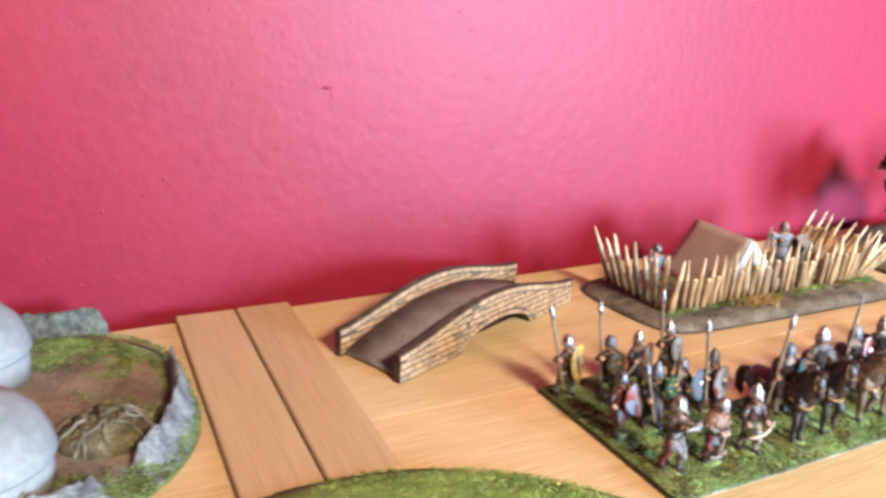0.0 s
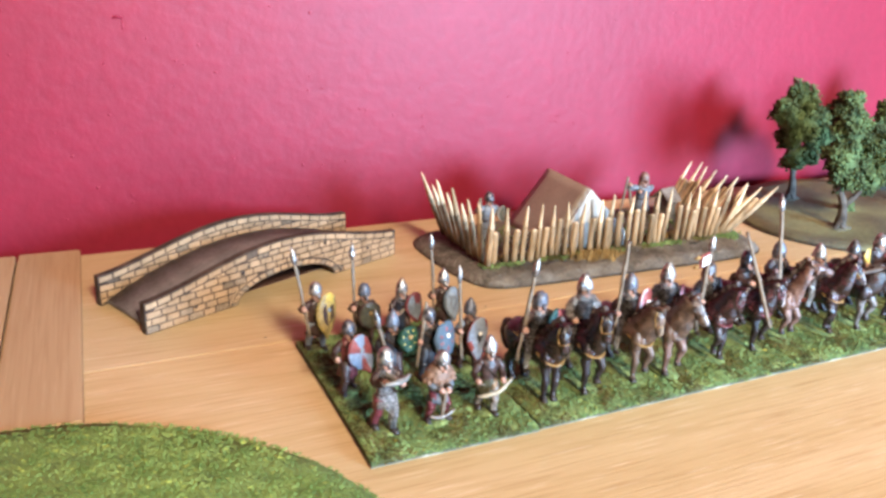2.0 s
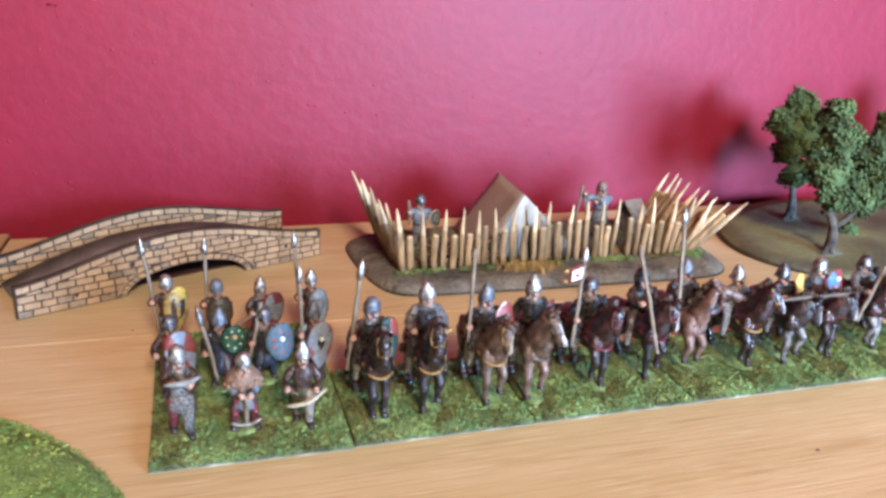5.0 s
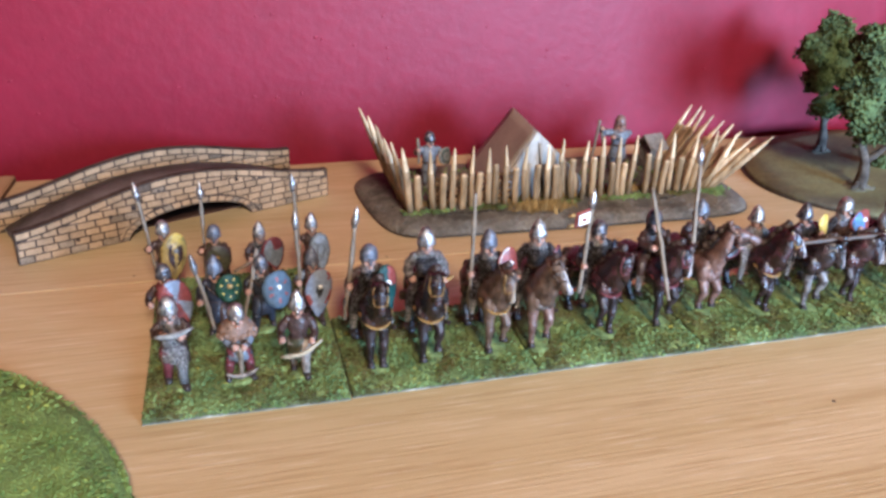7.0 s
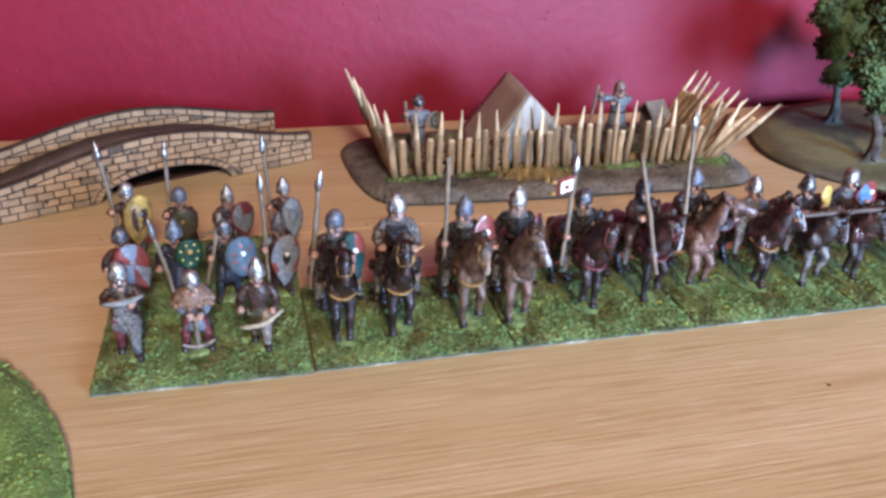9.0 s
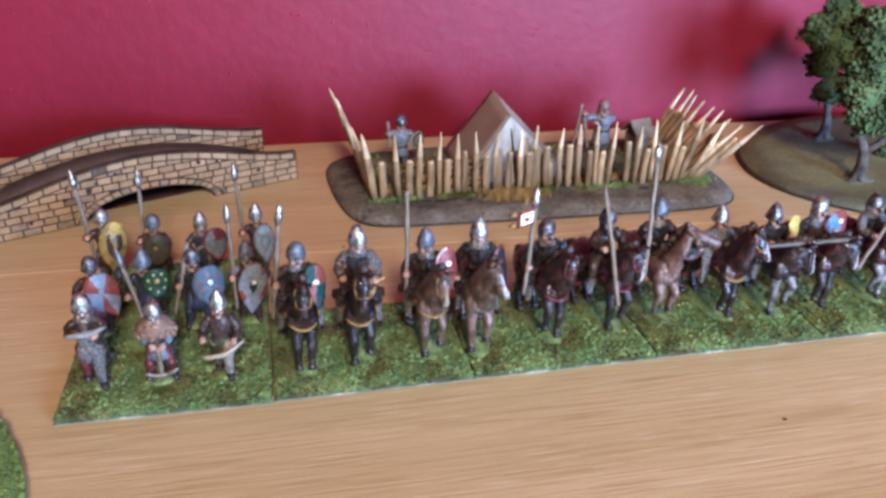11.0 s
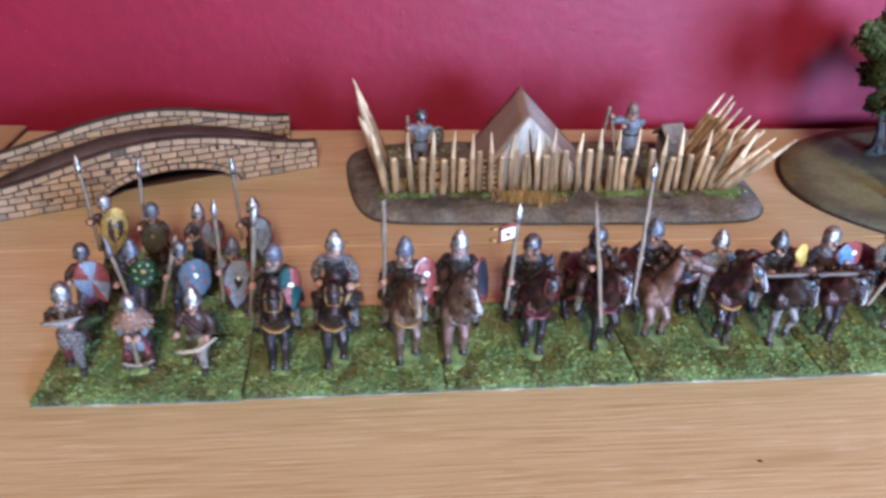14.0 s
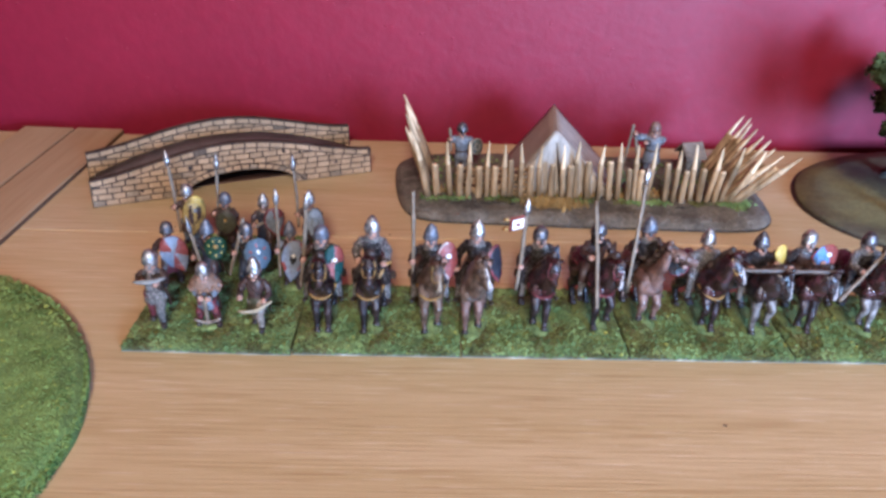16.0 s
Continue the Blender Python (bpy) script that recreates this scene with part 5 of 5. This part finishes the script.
# rear rank
foot_soldier(3.7, 50.8, 10, "painted spearman figurine with a large yellow kite shield", brown, brown, slate, steel, False, None, (-3.6, -0.8, 12.2), (2.4, -2.0, 10.8), spear=((-5.0, 3.2, 28.2), (-2.6, -1.8, 5.0), True), shield=dict(c=(1.9, -3.0, 11.0), size=(3.2, 5.0), yaw=14, lean=12, pattern=lambda u, w, q: yellow if w > 0.5 and abs(u) < 0.4 else (dull_yellow if q > 0.62 or w > 0.4 or abs(u + 0.35 * w) < 0.2 else brown), boss=grey), scale=1.02)
foot_soldier(15.3, 46.8, -3, "painted spearman figurine in brown with a dark olive round shield", olive, brown, brown, bluesteel, False, None, (-3.0, -0.8, 12.2), (2.0, -2.2, 10.6), spear=((-2.4, 3.4, 28.6), (-2.7, -1.0, 4.0)), shield=dict(c=(0.7, -3.2, 10.9), size=(3.2, 3.7), yaw=4, pattern=rimmed(olive, brown), kind="round", boss=ochre), scale=1.0)
foot_soldier(25.7, 47.2, 6, "painted figurine with a red and grey shield and a level spear", navy, brown, brown, steel, True, mail, (-2.8, -2.6, 10.2), (2.8, -1.6, 10.6), spear=((-7.3, -4.2, 7.8), (5.5, 0.4, 11.8), False), shield=dict(c=(3.2, -2.2, 11.6), size=(3.1, 3.8), yaw=16, pattern=lambda u, w, q: maroon if q > 0.84 or (u > -0.1 and w > 0.1) else slate), scale=0.95, stride=1.4)
foot_soldier(38.3, 48.6, 0, "painted spearman figurine with a pale grey-blue shield, pointed helmet", brown, brown, olive, steel, True, None, (-3.4, -0.8, 12.0), (2.4, -1.8, 10.6), spear=((-4.2, 0.2, 29.4), (-3.2, -1.1, 8.0)), shield=dict(c=(1.8, -2.8, 10.4), size=(2.7, 4.3), yaw=14, pattern=rimmed(grey, slate, slate)), scale=0.98)

# two guards inside the camp
def camp_guard(x, y, yaw, label, hood, spear, shield, z):
    c = Clay(0.8)
    c.ball((0, 0, 0.1), (2.6, 2.2, 0.5), mud, 10, 5)
    for s in (-1, 1):
        c.tube([(s * 0.95, 0, 7.2), (s * 1.15, -0.2, 4.2), (s * 1.25, 0.1, 1.0)], [1.15, 0.85, 0.6], guard_grey, 8)
        c.ball((s * 1.3, -0.5, 0.7), (0.65, 1.2, 0.5), boots, 8, 5)
    c.tube([(0, 0, 3.6 if hood else 5.0), (0, 0, 7.5), (0, 0, 8.4)], [(2.9, 2.4), (2.4, 2.0), (2.0, 1.7)] if hood else [(2.4, 2.0), (2.0, 1.7), (1.8, 1.5)], guard_grey, 12)
    upper_body(c, 0, 8.0, guard_grey, guard_grey, hood_paint if hood else darksteel, False, hood_paint if hood else None, (-5.7, -1.5, 13.8) if hood else (-3.6, -1, 12.4), (-2.4, -2.6, 11.2) if hood else (3.0, -1.4, 9.6), w=1.08 if hood else 0.95)
    if hood:
        c.tube([(0, 0.2, 12.2), (0, 0.2, 13.2), (0, 0.5, 14.8), (0, 0.6, 16.6), (0, 0.9, 17.7)], [(2.7, 1.9), (2.1, 1.7), (1.75, 1.6), (1.6, 1.5), (0.7, 0.7)], hood_paint, 14)
    for one in spear:
        c.spear(*one)
    if shield:
        c.shield(**shield)
    ob = new("guard_figurine", c.mesh("guard_figurine", 0.12))
    ob.matrix_world = at(x, y, z, yaw) @ Matrix.Diagonal((1.1, 1.1, 1.02, 1))
    tagged(ob, label, "figurine", "camp guard figurines")


guard_grey = mat("grey_tunic_paint", (0.135, 0.145, 0.168), rough=0.34, spec=0.35, var=0.35, scale=900, bump=0.5, depth=0.0004, fine=1300)
hood_paint = mat("red_brown_hood_paint", (0.15, 0.09, 0.072), rough=0.34, spec=0.35, var=0.4, scale=900, bump=0.5, depth=0.0004, fine=1300)
camp_guard(82.6, 107.0, 0, "painted guard figurine in a grey tunic with a round shield", False, [((-4.0, -1.6, 16.8), (-3.4, -0.9, 8.0), False)], dict(c=(4.6, -1.2, 10.0), size=(2.6, 2.8), yaw=34, pattern=rimmed(olive, spear_wood, spear_wood), kind="round"), 3.7)
camp_guard(148.4, 106.2, -12, "painted hooded guard figurine in a grey robe beside crossed sticks", True, [((-6.7, -1.2, 17.0), (-8.4, -1.0, 2.0), False), ((-6.3, -1.2, 14.8), (-3.8, -1.0, 2.0), False)], None, 6.0)


def mounted(x, y, yaw, label, horse, legs=None, strap=ochre, cloth=brown, sleeve=None, helm=steel, tall_helm=True, coif=mail, turn=0.0, drop=0.0, raised=1, nose=66,
            spear=None, shield=None, rhand=(-3.6, -0.6, 18.0), lhand=(2.8, -1.8, 17.8), muzzle=None, flag=False, top=25.6, trousers=mail, breast=None, sword=False, slim=1.0):
    """A rider on a horse, facing -y; turn: the head's swing, drop: how far it is lowered, raised: the lifted foreleg's side."""
    c = Clay(0.8)
    legs = legs or horse
    mane = mane_paint
    c.tube([(0, 0, 0.0), (0, 0, 0.35)], [(3.2, 8.0), (2.9, 7.6)], flock_ground, 14)
    c.tube([(0, 8.4, 12.6), (0, 7.2, 12.7), (0, 5.0, 12.4), (0, 1.5, 11.9), (0, -2.5, 12.0), (0, -5.0, 12.6), (0, -6.3, 13.2)],
           [(1.0, 1.3), (2.6, 2.9), (3.1, 3.6), (3.1, 3.6), (3.0, 3.5), (2.8, 3.3), (1.7, 2.2)], horse, 14)
    for s in (-1, 1):
        c.ball((s * 1.7, 5.8, 11.6), (1.8, 2.6, 3.1), horse, 10, 7)
        c.ball((s * 1.4, -4.8, 11.6), (1.6, 2.1, 2.9), horse, 10, 7)
        c.ball((s * 1.0, -6.4, 11.9), (1.0, 0.9, 1.5), horse, 8, 6)
        c.tube([(s * 1.7, 5.8, 10.4), (s * 1.9, 5.2, 7.6), (s * 1.8, 7.0, 4.8), (s * 1.7, 6.4, 1.7), (s * 1.7, 6.0, 1.1)], [1.8, 1.3, 0.86, 0.62, 0.75], legs, 8)
        c.ball((s * 1.8, 6.9, 4.9), (0.85, 0.95, 0.95), legs, 8, 5)
        c.tube([(s * 1.7, 6.0, 1.2), (s * 1.7, 5.7, 0.1)], [0.65, 0.95], boots, 8)
        if s == raised or raised == 2:
            c.tube([(s * 1.35, -4.6, 10.8), (s * 1.6, -6.6, 7.9), (s * 1.6, -6.5, 7.1), (s * 1.6, -5.2, 4.3), (s * 1.6, -5.4, 3.5)], [1.45, 0.98, 0.98, 0.58, 0.7], legs, 8)
            c.ball((s * 1.6, -6.6, 7.4), (0.95, 1.0, 1.0), legs, 8, 5)
            c.tube([(s * 1.6, -5.3, 3.7), (s * 1.6, -5.7, 2.6)], [0.65, 0.9], boots, 8)
        else:
            c.tube([(s * 1.3, -4.6, 10.8), (s * 1.3, -5.2, 6.2), (s * 1.25, -5.1, 5.2), (s * 1.2, -4.9, 1.8), (s * 1.2, -5.1, 1.2)], [1.45, 0.92, 0.9, 0.58, 0.72], legs, 8)
            c.ball((s * 1.28, -5.3, 5.7), (0.92, 0.95, 1.0), legs, 8, 5)
            c.tube([(s * 1.2, -5.1, 1.3), (s * 1.2, -5.4, 0.1)], [0.65, 0.95], boots, 8)
    # neck and head swing to one side; the nose points down by "nose" degrees
    a, d = radians(turn), radians(nose)
    poll = Vector((math.sin(a) * 2.9, -5.6 - math.cos(a) * 2.5, 20.6 - drop))
    ahead = Vector((math.sin(a) * math.cos(d), -math.cos(a) * math.cos(d), -math.sin(d)))
    side = Vector((math.cos(a), math.sin(a), 0))
    brow = side.cross(ahead)
    if brow.z < 0:
        brow = -brow

    def on_head(u, v, w):
        return poll + side * u + ahead * (v * 0.97) + brow * (w * 0.95)

    mid = Vector((poll.x * 0.5, -6.2, 17.0 - drop * 0.5))
    c.tube([(0, -2.6, 12.4), (poll.x * 0.15, -4.9, 14.2), mid, poll], [(2.5 * slim, 4.3 * slim), (2.15 * slim, 4.0 * slim), (1.75 * slim, 3.1 * slim), (1.35 * slim, 2.1 * slim)], horse, 14)
    c.tube([on_head(0, -0.9, -0.2), on_head(0, 0.6, -0.1), on_head(0, 2.2, -0.35), on_head(0, 4.2, -0.6), on_head(0, 5.7, -0.85), on_head(0, 6.6, -1.0)],
           [(0.9, 0.85), (1.22, 1.4), (1.25, 1.6), (0.92, 1.15), (0.9, 1.05), (0.55, 0.6)], horse, 14, up=tuple(brow))
    for s in (-1, 1):
        c.ball(on_head(s * 0.75, 1.7, -1.0), (0.7, 1.1, 1.1), horse, 8, 6)
        c.tube([on_head(s * 0.75, -0.3, 0.7), on_head(s * 1.0, -0.5, 1.8), on_head(s * 0.85, -0.3, 2.7)], [0.55, 0.5, 0.1], horse, 7)
        c.ball(on_head(s * 1.2, 1.9, 0.35), 0.3, black, 6, 4)
        c.ball(on_head(s * 1.15, 1.5, 0.65), (0.4, 0.4, 0.3), horse, 6, 4)
        c.ball(on_head(s * 0.55, 6.2, -0.45), 0.22, black, 6, 4)
    c.tube([on_head(0, 5.0, -1.9), on_head(0, 6.3, -1.75)], [(0.6, 0.4), (0.45, 0.3)], horse, 8)
    if muzzle:
        c.tube([on_head(0, 0.9, 1.05), on_head(0, 2.4, 1.0), on_head(0, 4.4, 0.4), on_head(0, 5.8, -0.1), on_head(0, 6.6, -0.7)], [(0.2, 0.2), (0.34, 0.26), (0.32, 0.25), (0.66, 0.42), (0.55, 0.42)], muzzle, 8, up=tuple(brow))
    for i in range(11):
        f = i / 10
        base = Vector((0, -1.4, 15.8)).lerp(poll + Vector((0, 1.5, 1.0)), f)
        c.ball(base + Vector((0.4 * math.sin(i * 2.1), 0.2 * math.cos(i * 3.0), 0)), (0.95, 1.0, 1.2), mane, 7, 5, (25, 0, 20 * math.sin(i)))
    c.tube([on_head(0, -0.6, 1.3), on_head(0.15, 0.6, 1.5), on_head(0.2, 1.7, 1.25)], [0.5, 0.5, 0.12], mane, 7)
    c.tube([(0, 8.2, 13.4), (0, 9.8, 12.4), (0, 10.4, 9.5), (0.3, 10.2, 6.0), (0.3, 9.8, 4.6)], [0.55, 0.85, 1.0, 0.8, 0.15], mane, 8)
    # breast band, bridle, reins and crupper
    rein = strap or leather
    nose_band = [on_head(1.12 * math.cos(w), 4.0, -0.6 + 1.25 * math.sin(w)) for w in [2 * math.pi * i / 10 for i in range(11)]]
    c.tube(nose_band, 0.14, rein, 5)
    for s in (-1, 1):
        c.tube([on_head(s * 1.1, -0.2, 0.6), on_head(s * 1.42, 1.8, -0.3), on_head(s * 1.1, 4.0, -0.7)], 0.15, rein, 5)
        c.tube([on_head(s * 1.05, 4.6, -1.2), (s * 1.9 + poll.x * 0.4, -5.0, 15.6), (s * 0.9, -0.9, 17.0)], 0.13, leather, 5)
    if strap:
        band = [(2.7 * math.cos(w), -3.4 - 3.95 * math.sin(w), 12.6 - 1.9 * math.sin(w)) for w in [math.pi * i / 12 for i in range(13)]]
        c.tube(band, [(0.55, 0.26)] * 13, strap, 6)
        for s in (-1, 1):
            c.tube([(s * 2.85, 3.6, 13.5), (s * 2.6, 6.6, 13.4), (s * 1.0, 8.6, 13.0)], 0.22, strap, 5)
    # a long back: the hindquarters reach further behind the saddle
    for p in c.v:
        if p.y > 2:
            p.y = 2 + (p.y - 2) * 1.5
    # saddle and rider
    c.ball((0, 1.4, 14.2), (3.0, 3.2, 1.15), leather, 12, 6)
    c.tube([(-1.7, -1.2, 15.0), (0, -1.5, 16.2), (1.7, -1.2, 15.0)], 0.45, leather, 6)
    c.tube([(-1.7, 3.8, 15.0), (0, 4.1, 16.4), (1.7, 3.8, 15.0)], 0.45, leather, 6)
    for s in (-1, 1):
        c.tube([(s * 1.3, 1.6, 15.4), (s * 2.95, -0.2, 13.6), (s * 3.3, -0.8, 11.2)], [1.35, 1.15, 0.9], cloth, 9)
        c.tube([(s * 1.6, 2.6, 15.0), (s * 3.0, 2.8, 12.6), (s * 3.1, 3.0, 10.8)], [(1.5, 0.6), (2.0, 0.5), (1.7, 0.3)], leather, 8)
        c.tube([(s * 3.3, -0.8, 11.6), (s * 3.5, -0.6, 8.6), (s * 3.6, -0.8, 7.6)], [0.9, 0.68, 0.6], trousers, 8)
        c.ball((s * 3.95, -1.6, 7.1), (0.62, 1.35, 0.5), boots, 8, 5, (-15, 0, 12 * s))
        c.tube([(s * 3.7, -1.4, 6.6), (s * 2.9, -0.6, 9.6)], 0.14, leather, 5)
    skirt(c, [(1.4, 12.9, 3.5, 2.9), (1.4, 14.2, 3.2, 2.6), (1.3, 16.2, 2.2, 1.8)], cloth, 20, 7, 0.12)
    z = top - (10.9 if tall_helm else 10.05)
    upper_body(c, 1.2, z, cloth, sleeve or cloth, helm, tall_helm, coif, rhand, lhand, w=0.9)
    if spear:
        c.spear(*spear)
        if flag:
            tip, butt = Vector(spear[0]), Vector(spear[1])
            d = (tip - butt).normalized()
            p = tip - d * 4.2
            k = len(c.v)
            for q, w in ((0.0, 0.0), (-3.7, 0.0), (-3.7, -3.6), (0.0, -3.6)):
                for t in (-0.12, 0.12):
                    c.v.append(p + Vector((q * 0.96, t - 0.25 * abs(q) * 0.2, w + q * 0.26)))
            sides = [(0, 2, 4, 6), (7, 5, 3, 1), (0, 1, 3, 2), (2, 3, 5, 4), (4, 5, 7, 6), (6, 7, 1, 0)]
            for i, f in enumerate(sides):
                c.f.append(tuple(k + j for j in f))
                c.m.append(c.slot(red))
            k = len(c.v)
            for q, w in ((-0.6, -0.6), (-3.1, -0.6), (-3.1, -3.0), (-0.6, -3.0)):
                c.v.append(p + Vector((q * 0.96, -0.62 - 0.05 * abs(q), w + q * 0.26)))
            c.f.append((k, k + 3, k + 2, k + 1))
            c.m.append(c.slot(white))
            c.tube([p + Vector((-3.75, -0.2, -1.2)), p + Vector((-5.0, 0.1, -1.6))], [0.55, 0.3], ochre, 5)
            c.tube([p + Vector((-3.75, -0.2, -3.6)), p + Vector((-5.0, 0.1, -4.0))], [0.55, 0.3], ochre, 5)
            c.ball(p + Vector((-1.8, -0.78, -2.35)), (0.55, 0.12, 0.55), red, 8, 5)
            c.tube([p + d * 0.3, p + d * 1.6], 0.55, ochre, 6)
    if breast:
        c.ball((0.2, -6.0, 11.6), (2.2, 1.4, 1.5), breast, 10, 6)
    if sword:
        c.tube([(2.6, -2.6, 17.2), (4.6, -2.4, 18.6)], [0.3, 0.34], ochre, 6)
        c.tube([(3.0, -2.8, 16.6), (1.4, -4.4, 14.0), (0.6, -5.6, 12.8)], [0.35, 0.32, 0.25], ochre, 6)
    if shield:
        c.shield(**shield)
    ob = new("knight_figurine", c.mesh("knight_figurine", 0.2))
    ob.matrix_world = at(x, y, 2.0, yaw) @ Matrix.Diagonal((1.1, 1.03, 1.0, 1))
    return tagged(ob, label, "figurine", "mounted figurines")


mounted(46.4, 11.9, 3, "mounted knight figurine on black horse with green and red shield", h_black, legs_dark, ochre, darkmail, brown, bluesteel, False, mail, 0, 0, 0, nose=70,
        spear=((-2.4, -0.5, 34.9), (-5.0, 1.0, 9.0)), rhand=(-4.0, 0.0, 17.0), shield=dict(c=(2.7, -1.9, 17.2), size=(2.4, 4.5), yaw=22, pattern=quartered(red, teal), boss=white, lean=4), top=25.6)
mounted(58.3, 11.9, -4, "painted mounted figurine in mail on a black horse with ochre straps", h_black, legs_dark, ochre, darkmail, mail, steel, True, mail, 8, -1.0, 1, nose=70, rhand=(-2.8, -1.0, 17.6), lhand=(3.0, -2.2, 17.6), top=28.6, trousers=mail, sword=True)
mounted(72.4, 12.5, 2, "mounted knight figurine on tan horse with red kite shield", h_tan, None, ochre, darkmail, darkmail, bluesteel, True, mail, 22, 0.4, 1, nose=74, muzzle=pale_tan,
        spear=((-4.1, -1.5, 36.3), (-3.9, 0.5, 8.5), False), rhand=(-4.0, -0.4, 17.0), shield=dict(c=(3.7, -0.8, 18.2), size=(2.3, 4.3), yaw=16, pattern=lambda u, w, q: blaze if q > 0.9 and u < -0.1 else red, boss=white), top=26.6)
mounted(83.2, 12.3, -8, "mounted knight figurine on pale brown horse with dark blue shield", h_tan, h_dun, None, darkmail, darkmail, steel, True, mail, 36, -0.6, 1, nose=46, rhand=(-4.0, -0.6, 15.2),
        shield=dict(c=(4.4, 0.4, 17.6), size=(2.4, 4.3), yaw=58, pattern=rimmed(navy, maroon)), top=28.0, muzzle=blaze, breast=h_grey)
mounted(98.9, 14.4, 6, "painted mounted standard bearer figurine with a small white and red flag", h_bay, legs_dark, maroon, darkmail, darkmail, darksteel, False, mail, 24, 0.0, -1, nose=76,
        spear=((-4.2, -2.4, 34.7), (-5.2, -2.0, 10.0)), rhand=(-4.7, -2.2, 16.5), flag=True, shield=dict(c=(4.0, 0.6, 16.8), size=(2.3, 3.6), yaw=62, pattern=rimmed(slate, navy)), top=25.5)
mounted(113.2, 15.7, 12, "painted mounted knight figurine on a dark bay horse with white blaze", h_bay, legs_dark, maroon, brown, brown, darksteel, False, darkmail, 28, 0.6, 1, nose=70,
        spear=((-1.2, 2.0, 32.0), (-3.1, -10.2, 9.4), False), rhand=(-2.6, -3.0, 19.0), shield=dict(c=(4.2, 0.6, 17.2), size=(2.5, 3.6), yaw=60, pattern=rimmed(brown, leather)), top=26.4, muzzle=blaze)
mounted(125.6, 16.9, 4, "painted mounted knight figurine on a dun horse with a tall lance", h_dun, None, None, darkmail, brown, bluesteel, True, mail, 62, -1.6, 2, nose=8, slim=0.68,
        spear=((-2.1, 1.8, 40.8), (-5.4, -6.0, 12.5)), rhand=(-3.6, -1.6, 20.0), shield=dict(c=(4.0, 0.8, 17.0), size=(2.2, 3.4), yaw=65, pattern=rimmed(brown, leather)), top=27.7)
mounted(140.2, 15.7, 10, "painted mounted knight figurine in bright mail on a brown horse", h_bay, h_black, ochre, mail, mail, steel, True, None, 36, -1.4, -1, nose=52, muzzle=blaze, rhand=(-6.2, -1.5, 17.0), lhand=(2.4, -2.0, 17.0),
        shield=dict(c=(-6.4, 1.0, 15.4), size=(2.6, 2.4), yaw=-20, pattern=rimmed(black, maroon), kind="round"), top=25.5)
mounted(153.0, 15.0, 6, "painted mounted knight figurine with a level lance and a yellow shield", h_black, h_grey, None, darkmail, darkmail, darksteel, True, None, 50, 2.6, 1, muzzle=blaze,
        spear=((13.5, -8.4, 19.0), (-8.2, -5.8, 18.8), False, lance_dark, 0.6), rhand=(-4.6, -5.2, 18.6), shield=dict(c=(4.2, -0.6, 20.0), size=(1.5, 2.3), yaw=20, pattern=lambda u, w, q: yellow), top=25.4)
mounted(164.8, 15.8, 4, "painted mounted knight figurine with a blue and red shield, silver helmet", h_bay, legs_dark, None, brown, darkmail, steel, False, mail, 40, 2.4, -1, muzzle=blaze,
        rhand=(-3.8, -1.0, 16.0), shield=dict(c=(3.9, -0.8, 19.4), size=(3.4, 3.0), yaw=16, pattern=halved(red, midblue), boss=white), top=25.5)
mounted(180.5, 17.2, 6, "painted mounted knight figurine on a grey-legged horse with a slanting spear", h_bay, h_grey, None, darkmail, mail, darksteel, False, mail, 34, 1.2, -1, muzzle=blaze,
        spear=((5.8, -1.2, 25.0), (-9.5, -8.0, 11.0), False), rhand=(-3.2, -4.6, 16.6), lhand=(3.6, -2.0, 17.4), shield=dict(c=(4.8, 1.0, 17.6), size=(2.2, 3.2), yaw=62, pattern=rimmed(brown, black)), top=24.7)
mounted(193.2, 17.0, 0, "painted mounted knight figurine on a bay horse with dark cloak", h_bay, h_black, ochre, brown, brown, darksteel, True, mail, 10, 1.0, 1,
        shield=dict(c=(4.2, 0.4, 17.0), size=(2.5, 3.8), yaw=50, pattern=quartered(maroon, slate)), top=25.8)
